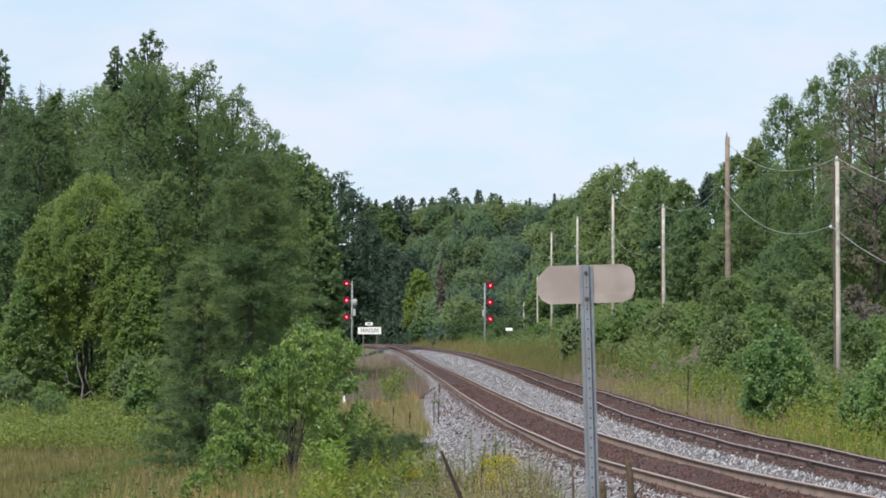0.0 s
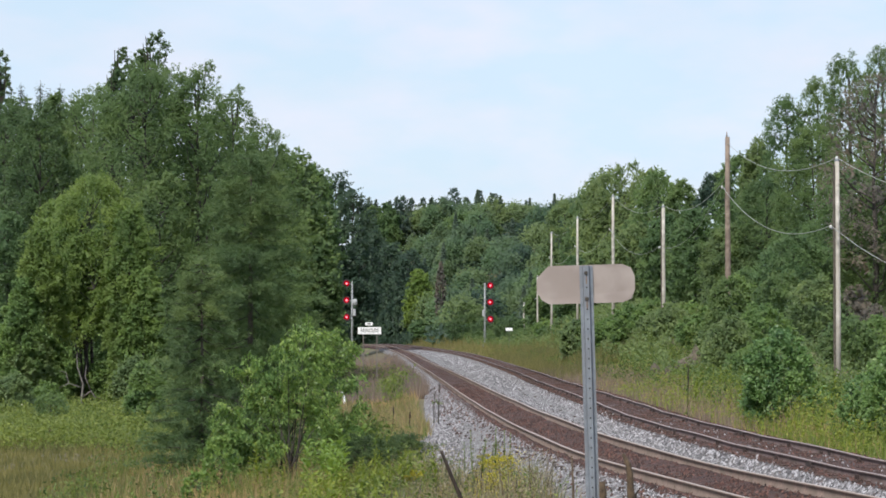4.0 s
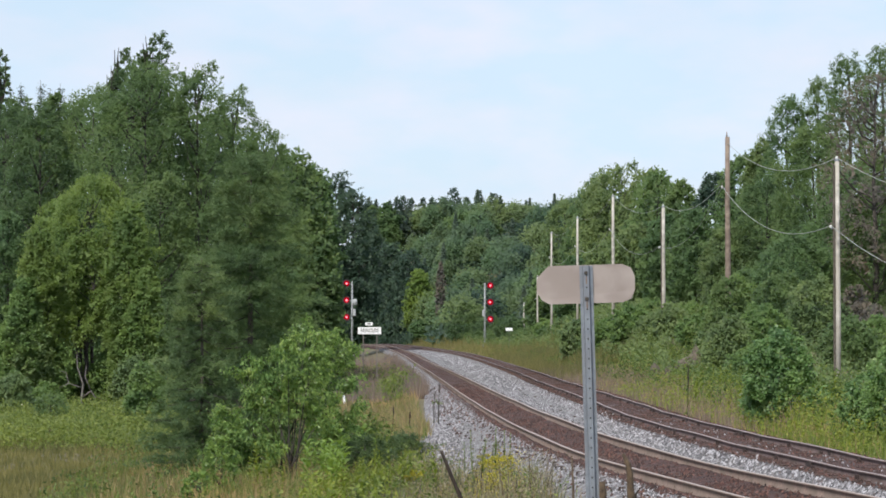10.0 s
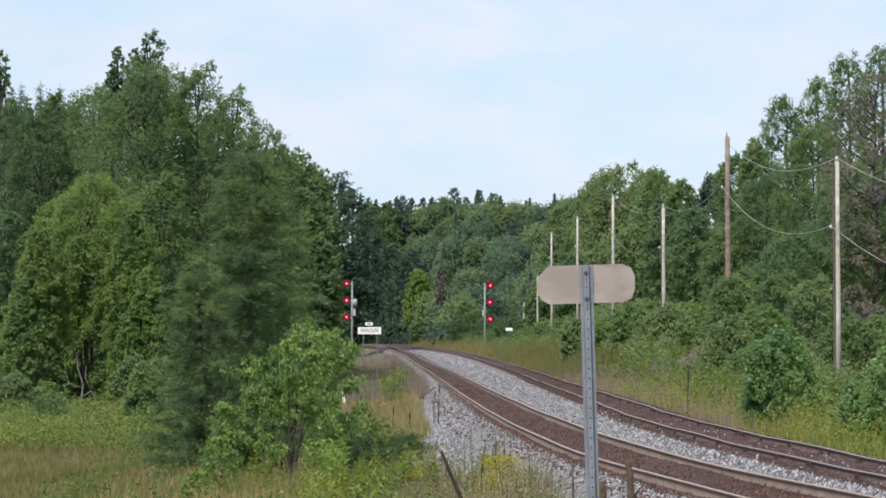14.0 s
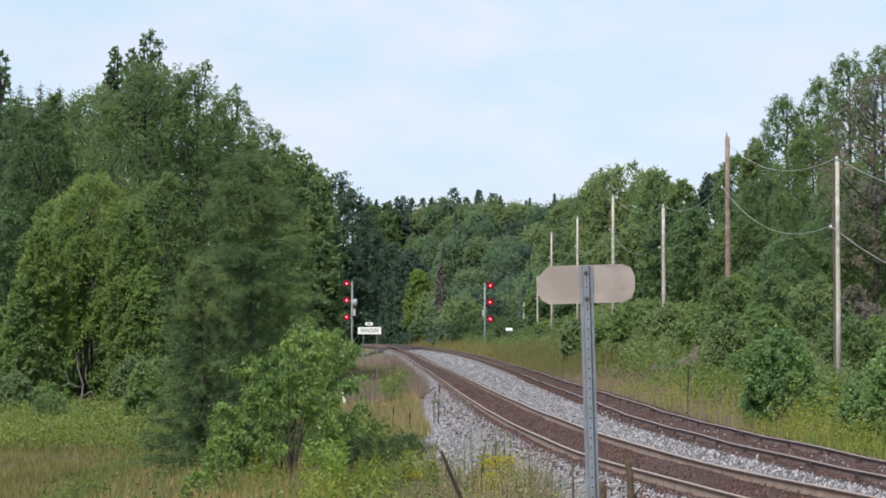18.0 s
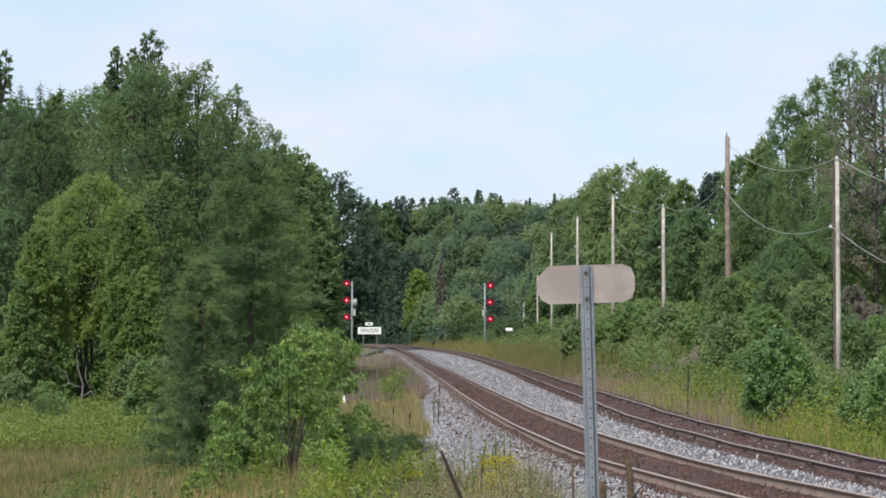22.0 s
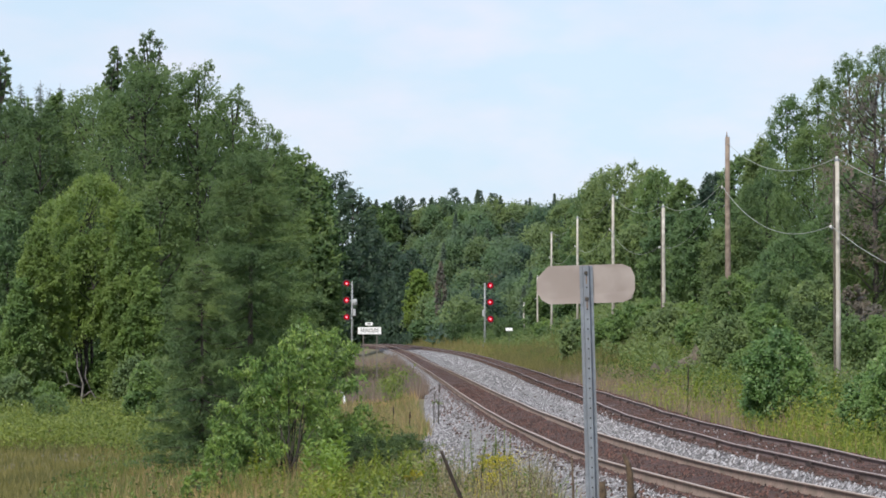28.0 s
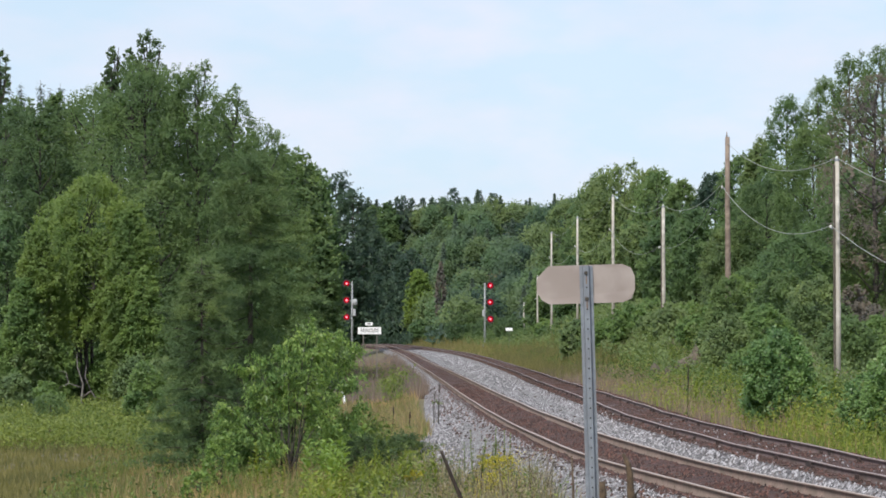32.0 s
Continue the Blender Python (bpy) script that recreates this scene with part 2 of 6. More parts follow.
GRAVEL = gravel_material("ballast")
STONE_GREY = stone_material("ballast_stone", [(0, (0.045, 0.042, 0.046)), (0.55, (0.17, 0.163, 0.172)), (1, (0.46, 0.445, 0.465))])
STONE_BROWN = stone_material("rusted_stone", [(0, (0.02, 0.011, 0.009)), (0.7, (0.068, 0.0285, 0.021)), (1, (0.17, 0.083, 0.066))])


# ---- mesh tools ----
class Geo:
    """Collects points and faces of one part."""

    def __init__(self):
        self.v, self.f, self.m = [], [], []

    def add(self, verts, faces, mat=0):
        o = len(self.v)
        self.v += [tuple(p) for p in verts]
        self.f += [tuple(i + o for i in f) for f in faces]
        self.m += [mat] * len(faces)
        return self

    def box(self, c, s, m=None, mat=0, bevel=0.0):
        x, y, z = (k / 2 for k in s)
        if bevel:
            q = bevel
            ring = [(-x + q, -y), (x - q, -y), (x, -y + q), (x, y - q), (x - q, y), (-x + q, y), (-x, y - q), (-x, -y + q)]
        else:
            ring = [(-x, -y), (x, -y), (x, y), (-x, y)]
        k = len(ring)
        pts = [Vector((a, b, -z)) for a, b in ring] + [Vector((a, b, z)) for a, b in ring]
        pts = [(m @ p if m else p) + Vector(c) for p in pts]
        faces = [tuple(reversed(range(k))), tuple(range(k, 2 * k))]
        faces += [(i, (i + 1) % k, k + (i + 1) % k, k + i) for i in range(k)]
        return self.add(pts, faces, mat)

    def tube(self, pts, radii, n=8, mat=0, cap=True):
        pts = [Vector(p) for p in pts]
        vs, fs = [], []
        for i, p in enumerate(pts):
            d = (pts[min(i + 1, len(pts) - 1)] - pts[max(i - 1, 0)]).normalized()
            a = d.cross(Vector((0.31, 0.95, 0.05)) if abs(d.y) < 0.9 else Vector((1, 0, 0))).normalized()
            b = d.cross(a)
            for k in range(n):
                w = 2 * math.pi * k / n
                vs.append(p + (a * math.cos(w) + b * math.sin(w)) * radii[i])
        for i in range(len(pts) - 1):
            for k in range(n):
                j = (k + 1) % n
                fs.append((i * n + k, i * n + j, (i + 1) * n + j, (i + 1) * n + k))
        if cap:
            fs += [tuple(reversed(range(n))), tuple(range((len(pts) - 1) * n, len(pts) * n))]
        return self.add(vs, fs, mat)

    def mesh(self, name, *mats, smooth=False):
        me = bpy.data.meshes.new(name)
        me.from_pydata(self.v, [], self.f)
        for k in mats:
            me.materials.append(k)
        if len(mats) > 1:
            me.polygons.foreach_set("material_index", self.m)
        if smooth:
            me.polygons.foreach_set("use_smooth", [True] * len(self.f))
        me.update()
        return me


def array_mesh(name, verts, corners, mat):
    """A mesh out of arrays: verts (n, 3) and faces (m, k)."""
    me = bpy.data.meshes.new(name)
    verts, corners = np.asarray(verts, np.float32), np.asarray(corners, np.int32)
    count, k = corners.shape
    me.vertices.add(len(verts))
    me.vertices.foreach_set("co", verts.ravel())
    me.loops.add(count * k)
    me.loops.foreach_set("vertex_index", corners.ravel())
    me.polygons.add(count)
    me.polygons.foreach_set("loop_start", np.arange(0, count * k, k, dtype=np.int32))
    me.materials.append(mat)
    me.update(calc_edges=True)
    return me


def part(name, me, parent, label="", at=None):
    ob = new(name, me)
    ob.parent = parent
    if at is not None:
        ob.location = at
    return tagged(ob, label)


def thing(name, at, label, category, group="", kind=""):
    ob = new(name)
    ob.location = at
    return tagged(ob, label, category, group, kind)


LIGHTWARD = np.array(toward) + np.array((0, 0, 0.25))   # leaves turn to the light


def unit(rng, n):
    d = rng.normal(size=(n, 3))
    return d / np.linalg.norm(d, axis=1)[:, None]


def leaf_arrays(rng, c, size, wide=0.6, lift=0.5, long_dir=None, corners=3):
    """Pointed leaves of three or four corners at the places c."""
    n = len(c)
    a = unit(rng, n) if long_dir is None else long_dir + 0.5 * unit(rng, n)
    a /= np.linalg.norm(a, axis=1)[:, None]
    up = unit(rng, n) + lift * LIGHTWARD
    b = np.cross(up, a)
    b /= np.linalg.norm(b, axis=1)[:, None] + 1e-6
    s = (size * rng.uniform(0.65, 1.3, n))[:, None]
    if corners == 3:
        v = np.stack([c - a * s * 0.4 - b * s * wide * 0.5, c - a * s * 0.4 + b * s * wide * 0.5, c + a * s * 0.6], 1).reshape(-1, 3)
        return v, np.arange(3 * n).reshape(n, 3)
    v = np.stack([c - a * s * 0.5, c + b * s * wide * 0.5 - a * s * 0.05, c + a * s * 0.5, c - b * s * wide * 0.5 - a * s * 0.05], 1).reshape(-1, 3)
    return v, np.arange(4 * n).reshape(n, 4)


# ---- the lie of the land ----
LINE_Y = (-60, 0, 20, 36, 45, 60, 80, 110, 160, 200, 250, 300, 360, 420, 500, 560, 600, 4000)
LINE_A = (48, 17.5, 10.6, 6.61, 5.31, 3.82, 2.86, 1.97, 0.84, -0.06, -1.3, -2.69, -4.6, -7.3, -11.2, -17.5, -25, -700)
GAP_AB = (3.4, 3.4, 3.4, 3.4, 3.47, 3.87, 3.94, 4.6, 5.4, 6.24, 7.1, 7.7, 7.6, 6.4, 4.2, 4.2, 4.2, 4.2)


def eased(y, ys, vs):
    """Smooth curve through a few stations (Catmull-Rom on uneven steps)."""
    y = np.asarray(y, float)
    ys, vs = np.array(ys, float), np.array(vs, float)
    m = np.gradient(vs, ys)
    i = np.clip(np.searchsorted(ys, y) - 1, 0, len(ys) - 2)
    h = ys[i + 1] - ys[i]
    t = np.clip((y - ys[i]) / h, 0, 1)
    return (2 * t**3 - 3 * t**2 + 1) * vs[i] + (t**3 - 2 * t**2 + t) * h * m[i] + (3 * t**2 - 2 * t**3) * vs[i + 1] + (t**3 - t**2) * h * m[i + 1]


def line_a(y):
    return eased(y, LINE_Y, LINE_A)


def gap_ab(y):
    return eased(y, LINE_Y, GAP_AB)


def smooth(x, a, b):
    t = np.clip((np.asarray(x, float) - a) / (b - a), 0, 1)
    return t * t * (3 - 2 * t)


def grade(y):
    """The line climbs gently towards the far curve."""
    return 1.4 * smooth(y, 230, 560)


def ripples(x, y):
    return 0.5 * np.sin(x * 0.37 + 1.3 * np.sin(y * 0.21)) * np.sin(y * 0.29 + x * 0.11) + 0.3 * np.sin(x * 1.1 + y * 0.7) * np.sin(y * 0.9 - x * 0.4)


BANK_Y = (-60, 60, 113, 154, 193, 234, 275, 320, 380, 600, 4000)
BANK_Z = (0.4, 0.3, 0.35, 1.8, 3.4, 4.4, 4.6, 3.6, 1.6, 1.0, 1.0)


def land(x, y):
    """Height of the ground under the plants; the rail heads are at 0."""
    x, y = np.asarray(x, float), np.asarray(y, float)
    s, o = x - line_a(y), gap_ab(y)
    z = np.full(np.broadcast(x, y).shape, -0.62)
    # west: ditch side falling to the marsh
    low = -1.5 + 0.9 * smooth(y, 150, 215)
    fall = 0.55 * smooth(-s, 2.6, 4.2) + (-0.62 - 0.55 - low) * smooth(-s, 6.5, 13.5)
    z = z - fall
    z = z + 1.9 * smooth(y, 34, 6) * smooth(s, -30, -4) * smooth(-s, 2.0, 5.0)
    # east: verge, then the bank that climbs with distance
    r = s - o
    z = z + 0.6 * smooth(r, 2.6, 5.0) + np.interp(y, BANK_Y, BANK_Z) * smooth(r, 4.0, 11.0)
    z = z + 7.0 * smooth(r, 11, 45) * smooth(y, 60, 160)
    # the wooded hill that closes the view
    z = z + 20 * smooth(y, 520, 690) * smooth(r, 4, 34) + grade(y)
    away = np.minimum(np.abs(s + 1.5), np.abs(r - 1.5))
    return z + 0.12 * ripples(x, y) * smooth(np.where((s > -3) & (r < 3), 0, away), 2.5, 6)


TICK = 1 / 4814.0


def spot(a, r):
    """Plan place from a bearing in ticks right of the view line and a range in metres."""
    return a * TICK * r, r


def foot(a, r):
    x, y = spot(a, r)
    return Vector((x, y, float(land(x, y))))


def build_ground():
    sg = np.concatenate([-np.geomspace(3500, 24, 34), np.arange(-22, 26, 0.8), np.geomspace(27, 3500, 34)])
    yg = np.concatenate([np.linspace(-400, -40, 12), np.arange(-36, 130, 1.6), np.geomspace(132, 4000, 130)])
    y, s = np.meshgrid(yg, sg, indexing="ij")
    x = line_a(np.minimum(y, 600)) + s
    z = land(x, y)
    v = np.stack([x, y, z], -1).reshape(-1, 3)
    k = len(sg)
    i = (np.arange(len(yg) - 1)[:, None] * k + np.arange(k - 1)[None]).ravel()
    me = array_mesh("ground", v, np.stack([i, i + 1, i + k + 1, i + k], 1), SOIL)
    me.polygons.foreach_set("use_smooth", [True] * len(me.polygons))
    tagged(new("ground", me), "rolling ground under grass, weeds and woods", "ground", kind="structure")


build_ground()

# ---- permanent way ----
Y_BED = np.concatenate([np.arange(-20, 130, 1.0), np.arange(130, 300, 2.0), np.arange(300, 561, 5.0)])
CANT = 0.1


def build_ballast():
    rng = np.random.default_rng(3)
    o = gap_ab(Y_BED)
    c = line_a(Y_BED)
    near = smooth(Y_BED, 120, 50)
    away = smooth(Y_BED, 110, 190)
    cols = [(-3.0 - 1.2 * near + 1.15 * away, -1.15 + 0.2 * away, 0), (-2.2 - 0.4 * near + 0.4 * away, -0.62, 0), (-1.75, -0.28, 0.0), (-1.3, -0.18, 0.3), (-0.95, -0.17, 0.8), (-0.75, -0.165, 1), (0, -0.12, 1), (0.75, -0.065, 0.9), (0.95, -0.06, 0.15), (1.3, -0.06, 0.0), (1.7, -0.15, 0.0)]
    right = [(-1.75, -0.3, 0.1), (-1.35, -0.08, 0.45), (-0.75, -0.05, 0.95), (0, -0.045, 0.9), (0.75, -0.05, 0.9), (1.35, -0.07, 0.75), (1.9, -0.4, 0.4), (2.8, -0.95, 0.3)]
    rows, rust = [], []
    for s, z, q in cols:
        rows.append((c + s, z)), rust.append(q)
    rows.append((c + (o + 0) / 2, -0.36)), rust.append(0.0)
    for s, z, q in right:
        rows.append((c + o + s, z)), rust.append(q)
    k = len(rows)
    v = np.zeros((len(Y_BED), k, 3))
    for i, (x, z) in enumerate(rows):
        v[:, i, 0], v[:, i, 1], v[:, i, 2] = x, Y_BED, z + grade(Y_BED) + rng.normal(0, 0.012, len(Y_BED))
    i = (np.arange(len(Y_BED) - 1)[:, None] * k + np.arange(k - 1)[None]).ravel()
    me = array_mesh("ballast", v.reshape(-1, 3), np.stack([i, i + 1, i + k + 1, i + k], 1), GRAVEL)
    at = me.attributes.new("rust", "FLOAT", "POINT")
    table = np.tile(np.array(rust, np.float32), (len(Y_BED), 1))
    table[:, 3:5] *= 1 - 0.6 * smooth(Y_BED, 84, 118)[:, None]   # the shoulder is cleaner farther on
    table[:, 8:12] += 0.25 * smooth(Y_BED, 260, 380)[:, None]    # and the space between the tracks dustier
    # whole bed browned at the far end: tree shade painted through the rust value
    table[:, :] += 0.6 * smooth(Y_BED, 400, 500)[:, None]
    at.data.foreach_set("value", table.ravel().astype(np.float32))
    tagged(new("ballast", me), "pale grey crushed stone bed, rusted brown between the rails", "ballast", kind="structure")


build_ballast()
RAIL_SHAPE = ((-0.07, -0.178), (-0.07, -0.165), (-0.012, -0.145), (-0.012, -0.045), (-0.036, -0.033), (-0.036, -0.008), (-0.024, 0), (0.024, 0), (0.036, -0.008), (0.036, -0.033), (0.012, -0.045), (0.012, -0.145), (0.07, -0.165), (0.07, -0.178))


def build_track(which):
    far = which == "b"
    off = gap_ab(Y_BED) if far else 0 * Y_BED
    cx = line_a(Y_BED) + off
    head = np.gradient(cx, Y_BED)
    nrm = np.sqrt(1 + head**2)
    nx, ny = 1 / nrm, -head / nrm
    base = 0.1 if far else 0.0
    cant = 0.0 if far else CANT
    label = "weathered side track with rusty rails on stone ballast" if far else "curving main track with worn rails on brown dusty ballast"
    track = thing("railway_track", (0, 0, 0), label, "railway track", "tracks", "structure")
    for side in (-1, 1):
        k = len(RAIL_SHAPE)
        v = np.zeros((len(Y_BED), k, 3))
        wav = 0.012 * np.sin(Y_BED * 0.31 + side) * smooth(Y_BED, 140, 60)
        if far:      # old jointed rail: dips at the joints and slight kinks
            wav = wav + 0.022 * np.abs(np.sin(Y_BED * math.pi / 11.9 + side)) - 0.02
        for j, (a, b) in enumerate(RAIL_SHAPE):
            w = side * 0.7525 + a
            v[:, j, 0], v[:, j, 1] = cx + w * nx + (0.03 * np.sin(Y_BED * 0.27 + 0.4 * side) if far else 0), Y_BED + w * ny
            v[:, j, 2] = b + base + (cant if side > 0 else 0) + wav + grade(Y_BED)
        i = (np.arange(len(Y_BED) - 1)[:, None] * k + np.arange(k - 1)[None]).ravel()
        me = array_mesh("rail", v.reshape(-1, 3), np.stack([i, i + k, i + k + 1, i + 1], 1), RAIL_OLD if far else RAIL_SIDE)
        me.materials.append(RAIL_TOP_OLD if far else RAIL_TOP)
        idx = np.tile(np.array([1 if 5 <= j <= 7 else 0 for j in range(k - 1)], np.int32), len(Y_BED) - 1)
        me.polygons.foreach_set("material_index", idx)
        part("rail", me, track, "")
    ys = np.arange(22, 540, 0.56)
    tie = Geo().box((0, 0, -0.09), (2.6, 0.22, 0.18), bevel=0.015).mesh("tie", TIE_WOOD)
    rest = Geo()
    rng = np.random.default_rng(8 if far else 5)
    for i, y in enumerate(ys):
        x = float(line_a(y) + (gap_ab(y) if far else 0))
        h = float(np.interp(y, Y_BED, head))
        roll = math.degrees(math.atan2(cant, 1.505))
        m = pose(x, y, base + cant / 2 - (0.145 if far else 0.175) + float(grade(y)) + rng.normal(0, 0.006), 0, -roll, -math.degrees(math.atan(h)) * -1 * -1 + rng.normal(0, 0.6))
        if i < 260:
            part("tie", tie, track).matrix_basis = m
        else:
            rest.add([m @ Vector(p.co) for p in tie.vertices], [tuple(p.vertices) for p in tie.polygons])
    plates = Geo()
    for i, y in enumerate(ys[:400]):
        x = float(line_a(y) + (gap_ab(y) if far else 0))
        for side in (-1, 1):
            zr = base + (cant if side > 0 else 0) - 0.178 + float(grade(y))
            plates.box((x + side * 0.7525, y, zr - 0.005), (0.3, 0.18, 0.02))
            if far and (i * 5 + (3 if side > 0 else 0)) % 7 == 0:
                plates.box((x + side * 0.7525 - 0.08, y + 0.13, zr + 0.05), (0.07, 0.1, 0.14 if i % 2 else 0.09))
            if far and i % 21 == (4 if side > 0 else 15):
                plates.box((x + side * 0.7525 - 0.03, y + 0.25, zr + 0.09), (0.03, 0.75, 0.09))
    tagged(part("tie_plates", plates.mesh("tie_plates", RAIL_DARK), track), kind="stuff")
    tagged(part("distant_ties", rest.mesh("distant_ties", TIE_WOOD), track), kind="stuff")
    return track


build_track("a")
build_track("b")


def build_stones():
    rng = np.random.default_rng(11)
    octa = np.array([(1, 0, -0.4), (0, 1, -0.4), (-1, 0, -0.4), (0, -1, -0.4), (0.2, 0.1, 0.8)], float)
    tri = np.array([(0, 1, 4), (1, 2, 4), (2, 3, 4), (3, 0, 4)])

    def strew(name, s, y, z, size, mat, label):
        n = len(s)
        x = line_a(y) + s
        q = octa[None] * (size * rng.uniform(0.6, 1.3, n))[:, None, None] * rng.uniform(0.6, 1.2, (n, 5, 1))
        w = rng.uniform(0, 6.283, n)
        c, d = np.cos(w)[:, None], np.sin(w)[:, None]
        v = np.stack([q[..., 0] * c - q[..., 1] * d + x[:, None], q[..., 0] * d + q[..., 1] * c + y[:, None], q[..., 2] + (z + grade(y))[:, None]], -1)
        f = (np.arange(n)[:, None, None] * 5 + tri[None]).reshape(-1, 3)
        tagged(new(name, array_mesh(name, v.reshape(-1, 3), f, mat)), label, "gravel", kind="stuff")

    n = 58000
    y = 42 + 220 * rng.random(n) ** 1.9
    near = smooth(y, 120, 50)
    s = -1.02 - rng.random(n) * (1.65 + 1.55 * near - 0.95 * smooth(y, 100, 180))
    z = np.maximum(np.where(s > -1.75, np.interp(-s, (0.95, 1.3, 1.75), (-0.165, -0.18, -0.28)), np.interp(-s, (1.75, 2.4, 4.1), (-0.3, -0.6, -1.1))), land(line_a(y) + s, y) - grade(y) + 0.02)
    strew("shoulder_gravel", s, y, z, 0.039, STONE_GREY, "loose pale grey crushed stone on the track shoulder")
    n = 32000
    y = 44 + 250 * rng.random(n) ** 1.6
    o = gap_ab(y)
    s = 0.95 + rng.random(n) * (o - 2.2)
    mid = o / 2
    z = np.where(s < 1.7, np.interp(s, (0.75, 1.3, 1.7), (-0.06, -0.06, -0.15)), np.where(s > o - 1.75, np.interp(s - o, (-1.75, -1.35, -0.75), (-0.3, -0.08, -0.05)), np.where(s < mid, np.interp(s / mid, (0.5, 1), (-0.2, -0.35)), -0.35))) + 0.01
    strew("middle_gravel", s, y, z, 0.046, STONE_GREY, "loose pale grey crushed stone between the tracks")
    n = 9000
    y = 150 + 290 * rng.random(n)
    o = gap_ab(y)
    s = 1.5 + rng.random(n) * (o - 3.0)
    strew("far_gravel", s, y, np.full(n, -0.3), 0.1, STONE_GREY, "grey crushed stone between the tracks farther on")
    n = 2200
    y = 44 + 110 * rng.random(n) ** 1.5
    s = -1.05 - 1.2 * rng.random(n) ** 3.6
    strew("dusty_gravel", s, y, np.interp(-s, (0.95, 1.3, 1.75, 2.4), (-0.15, -0.165, -0.265, -0.58)), 0.05, STONE_BROWN, "brown dusty stones and dirt beside the tie ends")
    n = 20000
    y = 34 + 120 * rng.random(n) ** 1.4
    b = rng.random(n) < 0.6
    s = np.where(b, rng.uniform(-1.2, 1.5, n) + gap_ab(y), rng.uniform(-1.18, 0.8, n))
    s = np.where(~b & (s < -0.9) & (y > 84 + 34 * rng.random(n)), -0.5 * rng.random(n), s)
    n2 = 420
    y2 = 46 + 60 * rng.random(n2) ** 1.5
    strew("spilt_gravel", gap_ab(y2) + rng.uniform(-1.5, 0.68, n2), y2, np.full(n2, -0.04), 0.04, STONE_GREY, "pale stones spilt over the brown bed of the side track")
    strew("rusted_gravel", s, y, np.where(b, -0.05, np.where(s < -1.2, -0.17 + 0.2 * (s + 1.2), -0.115 + 0.066 * s)), 0.045, STONE_BROWN, "rust-brown crushed stone in the cribs between ties")


build_stones()

# ---- trees ----
SWAY = []        # part, pivot, reach in metres, side sway over time, phase


def sway_part(ob, pivot, reach, phase, amp, gusts=None):
    SWAY.append((ob, Vector(pivot), reach, phase, amp, gusts))


def limb_points(rng, a, b, sag, k=4):
    a, b = np.array(a), np.array(b)
    out = []
    for i in range(k):
        t = i / (k - 1)
        p = a * (1 - t) + b * t
        p = p + np.array((0, 0, -sag * 4 * t * (1 - t))) + (rng.normal(0, 0.03, 3) * np.linalg.norm(b - a) if 0 < i < k - 1 else 0)
        out.append(p)
    return out


